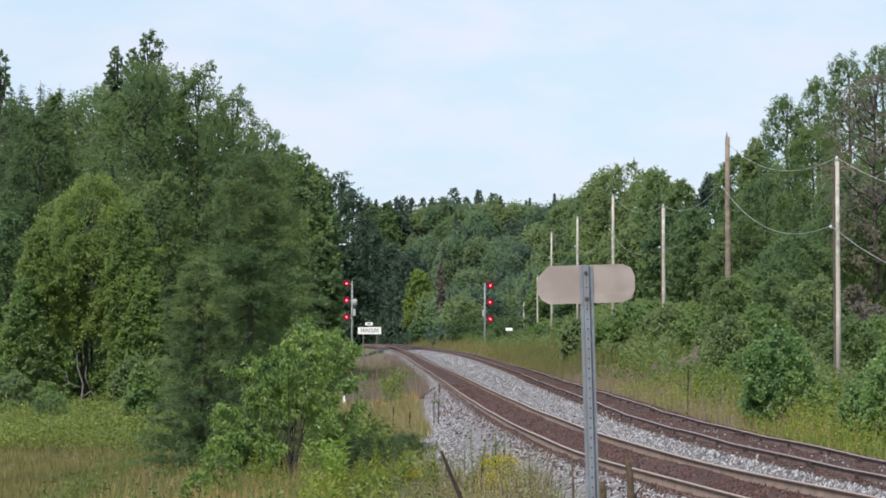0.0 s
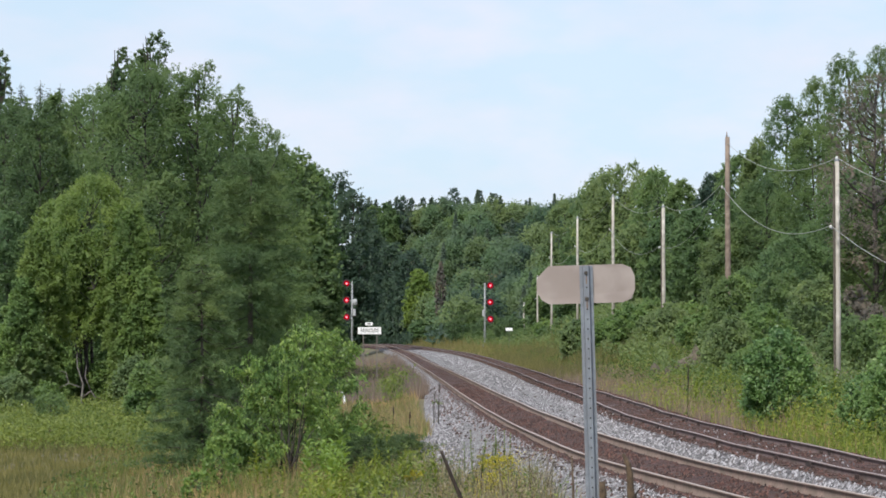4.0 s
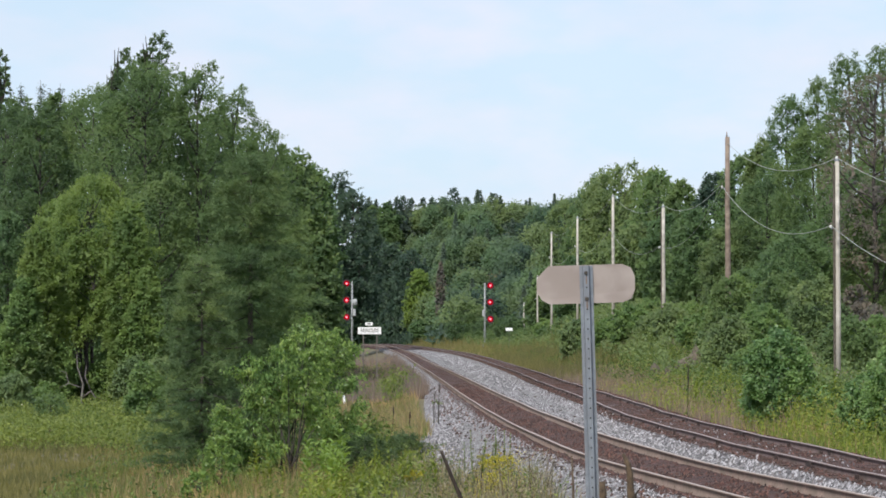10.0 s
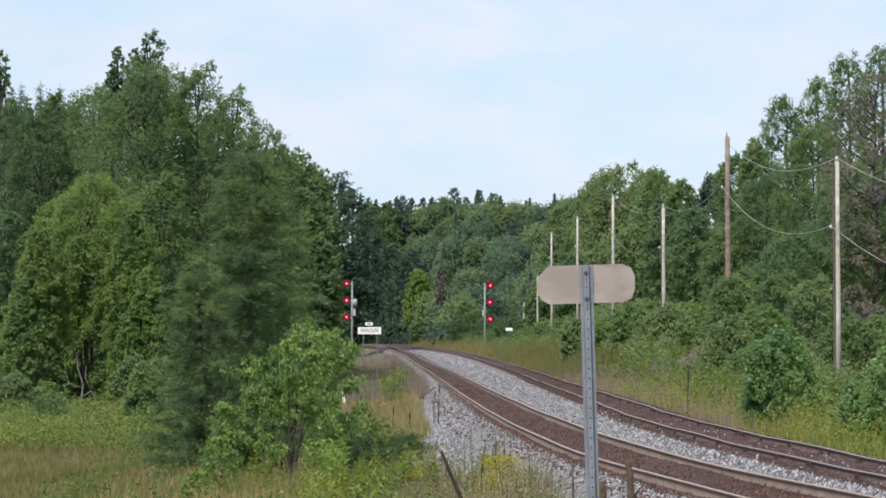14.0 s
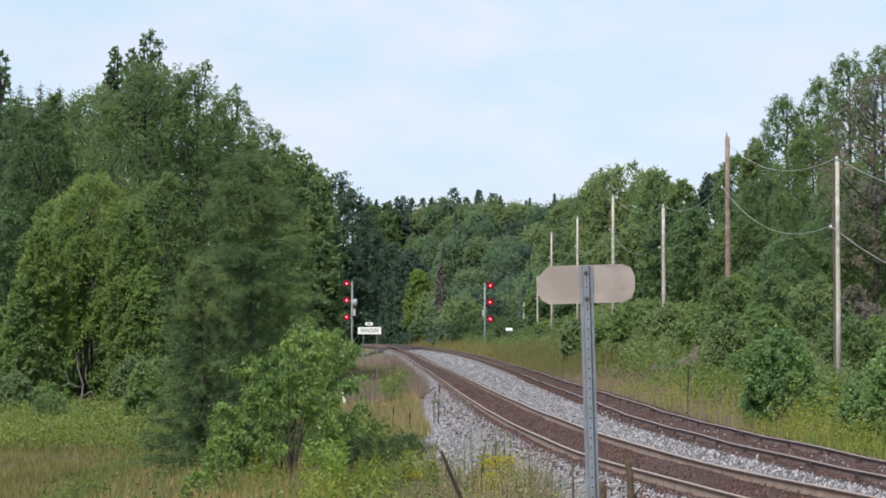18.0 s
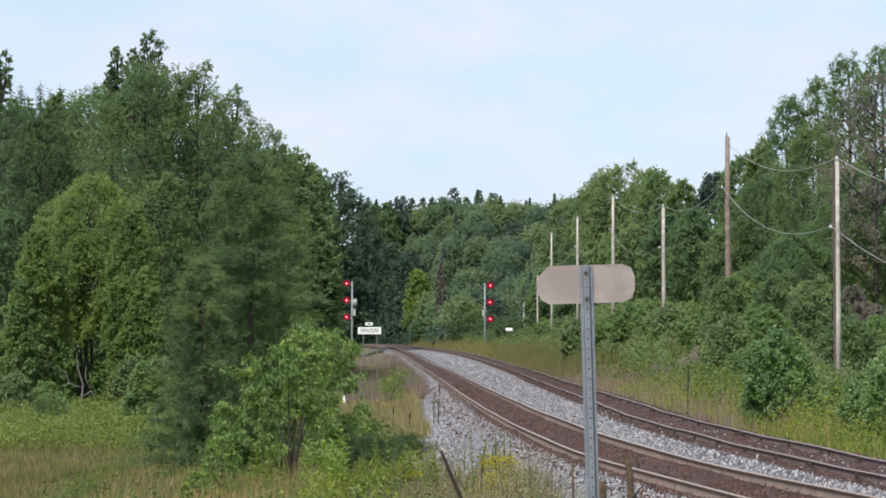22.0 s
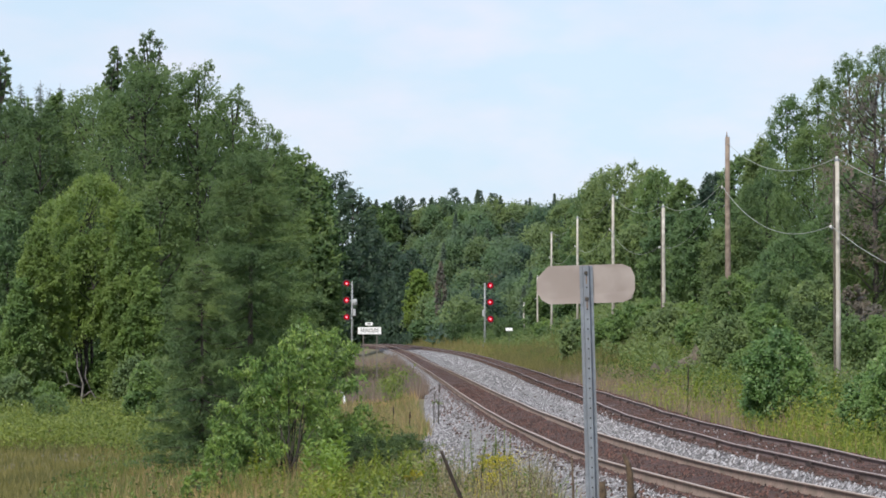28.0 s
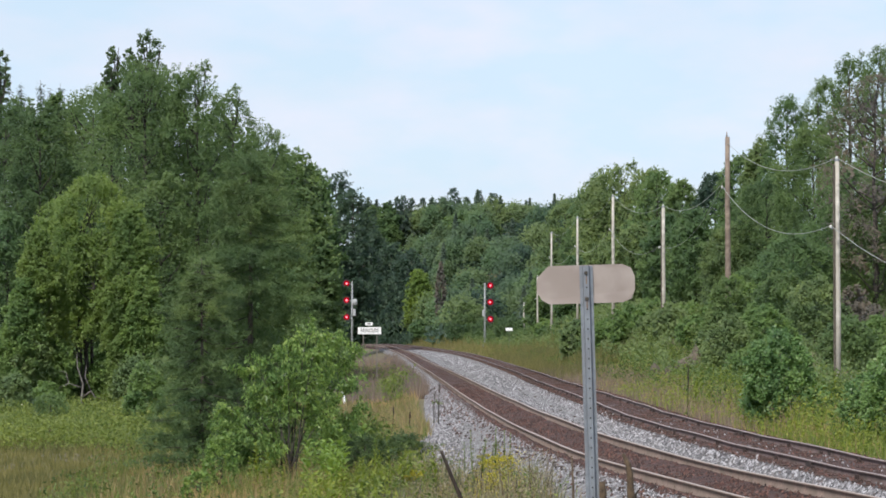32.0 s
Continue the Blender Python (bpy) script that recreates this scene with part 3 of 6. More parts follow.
def broad_tree(name, base, height, radius, leaf, count, seed, label, bark=None, size=0.2, bare=0.25, clumps=34, droop=0.0, narrow=1.0, gusts=None, amp=0.13, stems=1, group="", lean=(0.0, 0.0), inner=7, corners=3, rough_c=0.27, wide=0.75, lift=3.4, fill=0.38, upward=0.45):
    """A leafy tree: trunk with limbs, and a crown in boughs of many leaves that sway on their own."""
    rng = np.random.default_rng(seed)
    bark = bark or BARK_DARK
    tree = thing(name, base, label, "shrub" if "shrub" in name or "bush" in name else "tree", group)
    H, R = height, radius
    z0 = H * bare
    cz, hz = (z0 + H) / 2, (H - z0) / 2
    r_c = R * rough_c
    clumps = int(np.clip(clumps * hz / R * 1.1, 30, 210))
    cl = []
    for i in range(clumps):
        zz = 1 - 2 * (i + 0.35) / clumps
        w = i * 2.39996 + rng.normal(0, 0.35)
        prof = math.sqrt(max(0.03, 1 - ((zz + 0.18) / 1.2) ** 2)) ** narrow
        k = rng.uniform(0.55, 0.95) ** 0.7 * 0.98
        rr = r_c * rng.uniform(0.6, 1.1) * (0.5 + 0.5 * prof)
        cl.append((R * prof * k * math.cos(w) + lean[0] * (zz + 1) / 2, R * prof * k * math.sin(w) + lean[1] * (zz + 1) / 2, cz + hz * zz * 0.97 - rr * 0.55, rr))
    for i in range(5):
        w = rng.uniform(0, 6.28)
        cl.append((0.42 * R * rng.random() * math.cos(w) + lean[0], 0.42 * R * rng.random() * math.sin(w) + lean[1], H * rng.uniform(0.9, 0.975), R * rng.uniform(0.1, 0.17)))
    cl = np.array(cl)
    clumps = len(cl)
    trunk_r = max(0.03, H * 0.011) if stems == 1 else max(0.014, H * (0.0045 if H < 6 else 0.008))
    tops, woods = [], []
    for k in range(stems):
        wood = Geo()
        woods.append(wood)
        off = np.zeros(2) if stems == 1 else rng.normal(0, 0.16 * R, 2)
        mids = [np.array((off[0] * t * 1.6 + lean[0] * t + rng.normal(0, 0.05) * (0 < t < 1), off[1] * t * 1.6 + lean[1] * t, H * (0.9 if stems == 1 else 0.72) * t - 0.15 * (t == 0))) for t in (0, 0.2, 0.4, 0.6, 0.8, 1)]
        wood.tube(mids, [trunk_r * (1.25 - 1.1 * t) for t in (0, 0.2, 0.4, 0.6, 0.8, 1)], 7)
        tops.append(mids)
    order = rng.permutation(clumps)[: min(clumps, 26)]
    for i in order:
        mids = tops[int(i) % stems]
        c = cl[i, :3]
        zt = max(0.12 * H, c[2] - 0.35 * np.hypot(c[0], c[1]) - 0.08 * H)
        t = min(zt / (H * (0.9 if stems == 1 else 0.72)), 0.95)
        j = min(int(t * 5), 4)
        f = t * 5 - j
        a = mids[j] * (1 - f) + mids[j + 1] * f
        pts = limb_points(rng, a, c, 0.02 * H)
        woods[int(i) % stems].tube(pts, [trunk_r * q for q in (0.42, 0.3, 0.2, 0.08)], 5, cap=False)
    for wood in woods:
        part("trunk" if stems == 1 else "stem", wood.mesh("trunk", bark, smooth=True), tree)
    # boughs: the top, and the sides
    zs = (cl[:, 2] - z0) / (H - z0)
    grp = np.where(zs > 0.62, 0, np.where(cl[:, 0] < 0, 1, 2))
    wgt = cl[:, 3] ** 2 * np.clip(1 + 0.8 * (cl[:, 0] * toward.x + cl[:, 1] * toward.y) / R, 0.35, 2)
    per = np.maximum((count * (1 - fill) * wgt / wgt.sum()).astype(int), 6)
    # a loose outer coat that closes the gaps between clumps
    m = int(count * fill)
    cu = 1 - 2 * rng.random(m)
    cw = rng.uniform(0, 6.2832, m)
    keep = rng.random(m) < 0.55 + 0.45 * (np.cos(cw) * toward.x + np.sin(cw) * toward.y)
    cu, cw = cu[keep], cw[keep]
    cp = np.sqrt(np.clip(1 - ((cu + 0.18) / 1.2) ** 2, 0.03, 1)) ** narrow
    ck = 0.8 + 0.16 * np.sin(cw * 5 + seed) * np.sin(cu * 9 + cw * 2) + 0.1 * np.sin(cw * 11 + cu * 17) + rng.normal(0, 0.06, len(cu))
    coat = np.stack([R * cp * ck * np.cos(cw) + lean[0] * (cu + 1) / 2, R * cp * ck * np.sin(cw) + lean[1] * (cu + 1) / 2, cz + hz * cu * 0.9], 1)
    coat_grp = np.where((coat[:, 2] - z0) / (H - z0) > 0.62, 0, np.where(coat[:, 0] < 0, 1, 2))
    for g, nm in ((0, "crown_top"), (1, "bough"), (2, "bough")):
        sel = np.where(grp == g)[0]
        if not len(sel):
            continue
        pivot = Vector((lean[0] * 0.5, lean[1] * 0.5, z0 + (0.5 if g == 0 else 0.1) * (H - z0)))
        cs = []
        for i in sel:
            n = per[i]
            twigs = max(5, n // 24)
            d = unit(rng, twigs) + 0.35 * np.array((cl[i, 0] / R, cl[i, 1] / R, 0)) + np.array((0, 0, upward))
            d /= np.linalg.norm(d, axis=1)[:, None]
            long = cl[i, 3] * rng.uniform(0.7, 1.5, twigs)
            k = rng.integers(0, twigs, n)
            t = rng.random(n) ** 0.7
            p = cl[i, :3] + d[k] * (long[k] * t)[:, None] + rng.normal(0, 1, (n, 3)) * cl[i, 3] * (0.36 - 0.22 * t)[:, None]
            if droop:
                p[:, 2] -= droop * rng.random(n) ** 2 * cl[i, 3] * 1.6
            cs.append(p)
        c = np.concatenate(cs + [coat[coat_grp == g]]) - np.array(pivot)
        sizes = np.full(len(c), size)
        # shaded foliage inside the crown
        k = np.repeat(sel[cl[sel, 3] > 0.17 * R * min(1, rough_c / 0.27)], inner)
        t = rng.uniform(0.08, 0.6, len(k))
        core = cl[k, :3] * np.array((1, 1, 1)) * (1 - t[:, None]) + np.stack([0 * t, 0 * t, cl[k, 2] - 0.3 * cl[k, 3]], 1) * t[:, None]
        core = core + rng.normal(0, 0.3, core.shape) * cl[k, 3:4] - np.array(pivot)
        c = np.concatenate([c, core])
        sizes = np.concatenate([sizes, np.full(len(core), min(size * 3.0, 0.35 * R))])
        v, f = leaf_arrays(rng, c, sizes, wide, lift, corners=corners)
        ob = part(nm, array_mesh(nm, v, f, leaf), tree, at=pivot)
        if name in ("pine", "dead_pine", "alder_shrub", "dead_shrub", "sapling"):
            tagged(ob, kind="stuff")
        sway_part(ob, pivot, H - pivot.z if g == 0 else R, seed + 2.1 * g, amp * (1 if g == 0 else 0.35), gusts if g == 0 else None)
    return tree


def needle_tree(name, base, height, radius, leaf, count, seed, label, droop=0.25, soft=0.5, gap=0.55, size=0.16, gusts=None, amp=0.12, shape=0.8, group="", bark=None, sprays=False):
    """A conifer: straight trunk, whorls of boughs, needles along and under each bough."""
    rng = np.random.default_rng(seed)
    tree = thing(name, base, label, "tree", group)
    H, R = height, radius
    wood = Geo()
    wood.tube([(0, 0, -0.15), (rng.normal(0, 0.04), 0, H * 0.5), (0, 0, H * 0.98)], [H * 0.013, H * 0.008, 0.01], 7)
    boughs = []
    z = H * 0.04
    while z < H * 0.97:
        t = z / H
        reach = R * (1 - t) ** shape * (0.75 + 0.25 * min(1, t * 6))
        k = int(rng.integers(4, 7)) if reach > 0.5 else 4
        w0 = rng.uniform(0, 6.28)
        for j in range(k):
            w = w0 + 6.283 * j / k + rng.normal(0, 0.2)
            q = reach * rng.uniform(0.65, 1.12)
            e = np.array((math.cos(w) * q, math.sin(w) * q, z - droop * q + 0.12 * q * rng.normal()))
            boughs.append((np.array((0, 0, z + 0.05 * q)), e, q))
        z += gap * rng.uniform(0.7, 1.3) * (0.5 + 0.5 * (1 - t)) + 0.08
    limbs = Geo()
    for a, e, q in boughs[:: 1 if len(boughs) < 160 else 2]:
        limbs.tube(limb_points(rng, a, e, 0.08 * q, 3), [0.012 + 0.012 * q / max(R, 1), 0.012, 0.004], 4, cap=False)
    part("trunk", wood.mesh("trunk", bark or BARK, smooth=True), tree)
    tagged(part("limb_wood", limbs.mesh("limb_wood", bark or BARK_DARK), tree), kind="stuff")
    tot = sum(q for *_, q in boughs)
    pts, dirs = [], []
    for a, e, q in boughs:
        n = max(4, int(count * q / tot))
        t = rng.random(n) ** 1.1
        p = a[None] * (1 - t[:, None]) + e[None] * t[:, None]
        p[:, 2] -= 0.32 * q * t * (1 - t)
        spread = (0.1 + 0.26 * np.sin(np.pi * np.clip(t, 0.05, 1) ** 0.7))[:, None] * soft * max(q, 0.5)
        j = rng.normal(size=(n, 3)) * spread * np.array((1, 1, 0.55))
        j[:, 2] -= np.abs(rng.normal(size=n)) * spread[:, 0] * 0.5
        if sprays:
            # needles sit on short branchlets that rise from the bough
            m = max(2, n // 55)
            k = rng.integers(0, m, n)
            o = rng.random(m) ** 0.8
            w = unit(rng, m) * np.array((1, 1, 0.6)) + 0.45 * (e - a)[None] / max(q, 0.01) + np.array((0, 0, 0.22))
            w *= (rng.uniform(0.25, 0.62, m) * (0.7 + 0.16 * q))[:, None]
            u = rng.random(n)
            c = a[None] * (1 - o[k, None]) + e[None] * o[k, None] + w[k] * u[:, None] + rng.normal(0, 0.045, (n, 3))
            c[:, 2] -= 0.2 * q * o[k] * (1 - o[k]) + 0.1 * u * u
            pts.append(c)
            dirs.append(w[k] * 1.4)
            continue
        pts.append(p + j)
        dirs.append(np.repeat(((e - a) / max(q, 0.01))[None], n, 0))
    c, d = np.concatenate(pts), np.concatenate(dirs)
    for nm, lo, hi in (("lower_crown", -9, 0.4), ("middle_crown", 0.4, 0.7), ("top_crown", 0.7, 9)):
        sel = (c[:, 2] >= lo * H) & (c[:, 2] < hi * H)
        if sel.sum() < 3:
            continue
        pivot = Vector((0, 0, max(0, lo) * H))
        v, f = leaf_arrays(rng, c[sel] - np.array(pivot), size, 0.24, 0.9, d[sel])
        ob = part(nm, array_mesh(nm, v, f, leaf), tree, at=pivot)
        sway_part(ob, pivot, hi * H - pivot.z if hi < 5 else 0.3 * H, seed + lo, amp * {"lower_crown": 0.15, "middle_crown": 0.4, "top_crown": 1}[nm], gusts if nm == "top_crown" else None)
    return tree


# side sway of some tops, in ticks, each second
GUST_TALL = (-2, 11, 18, 14, 14, 18, 19, 20, 24, 22, 20, 18, 7, 3, 3, 0, -4, -7, -3, 0, -3, -6, 0, 0, 0, -3, -2, -3, -4, 0, -5, -9, -9)
GUST_WEST = (3, 4, 2, 2, 1, 3, 4, 2, 3, 9, 6, 3, 5, 7, 3, 1, -1, -2, -6, -3, -2, -6, -3, -3, -4, 0, 1, 0, 0, 0, -2, -2, -6)
GUST_LARCH = (11, 9, 2, 4, 4, 5, 4, 5, 2, 1, 1, 3, 2, 3, 2, 0, 0, -1, -4, -4, -4, -5, -5, -5, -5, -5, -6, -5, -5, -5, -1, -5, -2)
GUST_EAST = (-11, -13, -10, -7, -6, -3, 0, 1, 2, 2, 3, 6, 0, -3, -14, -16, -7, -5, -13, -8, -9, -6, 6, 7, 3, 12, 12, 4, 3, 6, 0, 3, 0)
GUST_EDGE = (-4, 3, 8, -4, -7, -2, 0, -1, 4, 0, -1, 0, -3, -3, -2, -1, 1, 3, 0, 1, -2, -3, -3, -2, -3, -6, -1, 7, 7, 5, 22, 16, 11)
GUST_SPRUCE = (-1, 0, 1, 0, 0, 4, 7, 3, -3, -3, 0, -3, -5, -3, 0, -1, 0, 1, 0, -1, 0, 6, 9, 5, 5, 5, -2, -2, 2, 3, 0, 1, 0)
GUST_SHRUB = (1, 0, 1, 0, 0, -1, -2, -3, 1, 0, 0, -4, 0, -1, 0, 0, -1, 0, 0, 3, 7, 2, -1, 1, 3, -1, -1, 0, -3, -3, 6, 2, 6)


def ticks(rows, r):
    return tuple(v * TICK * r for v in rows)


def tall(base, rise, r):
    """Height of a thing whose top stands rise ticks above the lens's level."""
    return EYE + rise * TICK * r - base.z


ASPEN = "tall broadleaf tree with dense olive-green crown at the marsh edge"
# bearing, range, rise, half width in ticks, leaf, gust
WEST = (
    (-620, 178, 458, 108, LEAF_OLIVE, None), (-529, 168, 500, 118, LEAF_OLIVE, None), (-436, 168, 494, 88, LEAF_OLIVE, GUST_WEST),
    (-372, 178, 452, 80, LEAF_OLIVE, GUST_WEST), (-715, 176, 425, 88, LEAF_DEEP, None), (-775, 190, 430, 80, LEAF_DEEP, None),
    (-318, 192, 388, 84, LEAF_OLIVE, None), (-268, 208, 344, 76, LEAF_OLIVE, None), (-228, 224, 318, 56, LEAF_GREEN, None),
    # dark ones: shaded flank of the wood, put into the leaf colour
    (-190, 440, 300, 60, LEAF_SHADE, None), (-160, 430, 268, 54, LEAF_SHADE, None), (-224, 204, 188, 46, LEAF_OLIVE, None),
    (-210, 214, 140, 28, LEAF_GREEN, None), (-128, 600, 205, 46, LEAF_SHADE, None), (-92, 590, 172, 42, LEAF_SHADE, None),
    (-118, 615, 150, 44, LEAF_SHADE, None), (-62, 580, 158, 42, LEAF_SHADE, None), (-42, 548, 124, 27, LEAF_LIME, None), (-26, 545, 84, 22, LEAF_LIME, None), (-34, 541, 36, 24, LEAF_GREEN, None), (-6, 560, 48, 26, LEAF_GREEN, None), (-96, 640, 120, 40, LEAF_SHADE, None), (-140, 612, 128, 34, LEAF_SHADE, None), (-112, 600, 118, 32, LEAF_SHADE, None), (-86, 586, 108, 30, LEAF_SHADE, None), (-62, 566, 92, 28, LEAF_SHADE, None), (-165, 630, 150, 36, LEAF_SHADE, None), (-126, 606, 92, 28, LEAF_SHADE, None), (-100, 592, 84, 28, LEAF_SHADE, None), (-76, 572, 74, 26, LEAF_SHADE, None), (-110, 596, 66, 26, LEAF_SHADE, None), (-90, 580, 58, 24, LEAF_SHADE, None), (-56, 556, 50, 24, LEAF_SHADE, None), (-150, 640, 150, 40, LEAF_SHADE, None), (-172, 430, 160, 40, LEAF_SHADE, None),
    (-690, 196, 440, 62, LEAF_DEEP, None), (-750, 198, 438, 62, LEAF_DEEP, None), (-480, 205, 446, 90, LEAF_OLIVE, None), (-400, 205, 420, 90, LEAF_OLIVE, None), (-340, 215, 350, 80, LEAF_OLIVE, None), (-570, 205, 440, 90, LEAF_OLIVE, None), (-640, 208, 436, 80, LEAF_GREEN, None), (-296, 222, 346, 84, LEAF_OLIVE, None), (-250, 236, 312, 70, LEAF_GREEN, None),
    (-484, 172, 494, 76, LEAF_OLIVE, None), (-556, 144, 236, 46, LEAF_BRIGHT, None), (-716, 144, 200, 46, LEAF_BRIGHT, None), (-530, 143, 130, 40, LEAF_HEDGE, None), (-742, 143, 110, 40, LEAF_HEDGE, None), (-500, 160, 300, 75, LEAF_OLIVE, None), (-340, 160, 300, 70, LEAF_GREEN, None), (-650, 160, 260, 70, LEAF_GREEN, None), (-770, 165, 230, 60, LEAF_GREEN, None),
)
EAST = (
    (322, 355, 316, 86, LEAF_BUSH, None), (284, 358, 300, 60, LEAF_BUSH, None), (362, 350, 306, 58, LEAF_BUSH, None), (276, 365, 292, 46, LEAF_GREEN, None), (378, 335, 304, 58, LEAF_GREEN, None), (424, 320, 286, 42, LEAF_OLIVE, None),
    (216, 430, 250, 50, LEAF_BUSH, None), (256, 405, 270, 42, LEAF_GREEN, None), (482, 262, 298, 48, LEAF_SHADE, None), (526, 240, 330, 54, LEAF_GREEN, GUST_EAST),
    (563, 228, 360, 42, LEAF_BUSH, GUST_EAST), (611, 216, 440, 52, LEAF_GREEN, GUST_EAST), (666, 216, 470, 56, LEAF_OLIVE, GUST_EDGE), (721, 208, 515, 58, LEAF_OLIVE, GUST_EDGE),
    (780, 204, 528, 60, LEAF_OLIVE, None), (656, 186, 385, 74, LEAF_OLIVE, None), (572, 196, 290, 72, LEAF_OLIVE, None), (720, 178, 310, 82, LEAF_GREEN, None),
    (506, 196, 205, 54, LEAF_BUSH, None), (446, 220, 235, 54, LEAF_GREEN, None), (396, 246, 220, 52, LEAF_GREEN, None), (340, 272, 205, 50, LEAF_BUSH, None),
    (770, 168, 280, 78, LEAF_OLIVE, None), (620, 168, 190, 74, LEAF_GREEN, None), (548, 170, 130, 60, LEAF_GREEN, None), (292, 300, 180, 48, LEAF_BUSH, None),
    (-100, 690, 240, 32, LEAF_GREEN, None), (-128, 690, 240, 30, LEAF_OLIVE, None), (36, 650, 222, 44, LEAF_GREEN, None), (64, 655, 226, 40, LEAF_OLIVE, None), (240, 330, 150, 44, LEAF_GREEN, None), (190, 370, 130, 44, LEAF_GREEN, None),
)


def build_trees():
    for i, (a, r, rise, half, leaf, gust) in enumerate(WEST):
        b = foot(a, r)
        R = half * TICK * r
        fine = r < 195
        broad_tree("broadleaf_tree", b, tall(b, rise, r), R, leaf, (int(27000 + 3800 * R) if fine else 8000), 100 + i, ASPEN if r < 230 else "far broadleaf tree beside the track, dark leaves coloured as if shaded", size=0.138 if fine else 0.34 + 0.0004 * max(r - 200, 0), bare=0.06, gusts=gust and ticks(gust, r), group="west woods")
    for a, r, rise, half, g, seed in ((-519, 196, 550, 33, GUST_TALL, 151), (-550, 196, 520, 20, GUST_TALL, 152), (-579, 198, 522, 19, GUST_TALL, 153), (-786, 200, 516, 24, GUST_SPRUCE, 156), (-588, 197, 486, 22, GUST_TALL, 154), (-540, 199, 496, 34, GUST_TALL, 155)):
        b = foot(a, r)
        broad_tree("aspen", b, tall(b, rise, r), half * TICK * r, LEAF_DEEP, 3600, seed, "tall dark aspen whose crown sways above its neighbours", size=0.19, bare=0.7, fill=0.1, rough_c=0.34, gusts=ticks(g, r), narrow=1.0, clumps=13, inner=2, upward=0.3, group="west woods")
    for i, (a, r, rise, half, count) in enumerate(((-620, 148, 300, 84, 30000), (-684, 150, 255, 58, 17000), (-560, 151, 250, 58, 17000), (-640, 146, 190, 66, 9000))):
        b = foot(a, r)
        broad_tree("birch", b, tall(b, rise, r), half * TICK * r, LEAF_BRIGHT, count, 171 + i, "yellow-green birch with dark stems at the marsh edge", bark=BARK_DARK, size=0.12, bare=0.4, stems=3, clumps=52, droop=0.8, fill=0.22, rough_c=0.24, inner=8, group="west woods")
    for i, (a, rise, half) in enumerate(((-749, 466, 20), (-714, 470, 20), (-679, 464, 20), (-697, 456, 18))):
        b = foot(a, 215)
        needle_tree("spruce", b, tall(b, rise, 215), 2.6, NEEDLE_DARK, 12000, 180 + i, "slim dark spruce rising behind the broadleaf trees", size=0.3, gap=0.34, soft=1.1, shape=0.75, group="spruces")
    b = foot(-340, 78)
    needle_tree("larch", b, tall(b, 338, 78), 3.1, NEEDLE_LARCH, 190000, 190, "soft blue-green larch with drooping feathery boughs", size=0.085, gap=0.24, droop=0.1, gusts=ticks(GUST_LARCH, 78), shape=0.54, sprays=True)
    b = foot(-428, 75)
    needle_tree("larch", b, tall(b, 150, 75), 1.8, NEEDLE_LARCH, 70000, 191, "young blue-green larch beside the larger larch", size=0.085, gap=0.2, droop=0.1, shape=0.55, sprays=True)
    for i, (a, r, rise, half, leaf, gust) in enumerate(EAST):
        b = foot(a, r)
        R = half * TICK * r
        fine = r < 220
        broad_tree("broadleaf_tree", b, tall(b, rise, r), R, leaf, (int(22000 + 3300 * R) if fine else 14000), 300 + i, "mid-green broadleaf tree on the wooded bank", size=0.132 if fine else 0.22 + 0.0007 * max(r - 220, 0), bare=0.06, fill=0.5, inner=9, gusts=gust and ticks(gust, r), group="east woods", narrow=1.0)
    b = foot(765, 166)
    broad_tree("bare_tree", b, tall(b, 478, 166), 3.2, LEAF_GREY, 8500, 360, "grey-brown half-dead tree with sparse withered leaves", size=0.13, bare=0.2, group="east woods")


build_trees()


def build_dead_brush():
    for i, (a, r, rise, half) in enumerate(((728, 150, 98, 34), (764, 148, 60, 36))):
        b = foot(a, r)
        broad_tree("dead_shrub", b, tall(b, rise, r), half * TICK * r, LEAF_GREY, 1500, 370 + i, "grey-brown withered shrub among the trees of the bank", size=0.12, bare=0.1, stems=3, clumps=26, group="east woods")


build_dead_brush()

# ---- shrubs ----
BUSHES = (
    (330, 205, 40, 34), (372, 196, 34, 32), (455, 168, 40, 40), (486, 158, 10, 36), (520, 150, 70, 44), (404, 184, 60, 36),
    (566, 136, 60, 58), (716, 130, 40, 52), (500, 164, 80, 44), (506, 132, 40, 48), (548, 122, -10, 44), (504, 146, 112, 44), (336, 200, 60, 46),
    (238, 236, 36, 34), (376, 214, 30, 40), (276, 222, 20, 36), (776, 140, 40, 60), (660, 150, 110, 60), (430, 190, 30, 40),
    (86, 440, 40, 34), (40, 470, 45, 34), (120, 400, 40, 30), (190, 330, 35, 30), (600, 160, 120, 60), (520, 166, 110, 50),
    (-775, 144, 12, 50), (-728, 143, 20, 46), (-684, 144, 0, 42), (-548, 141, -30, 40), (-525, 112, -40, 40), (-760, 128, -60, 40), (-700, 130, -78, 36),
    (-176, 250, 8, 20), (-196, 180, 10, 24), (-700, 165, 15, 60), (-760, 160, 10, 55), (-640, 165, 5, 52), (-560, 150, -15, 45), (-500, 140, -30, 40), (-590, 164, 25, 48), (292, 216, 36, 34), (-596, 146, -22, 34), (-655, 147, -28, 30),
)


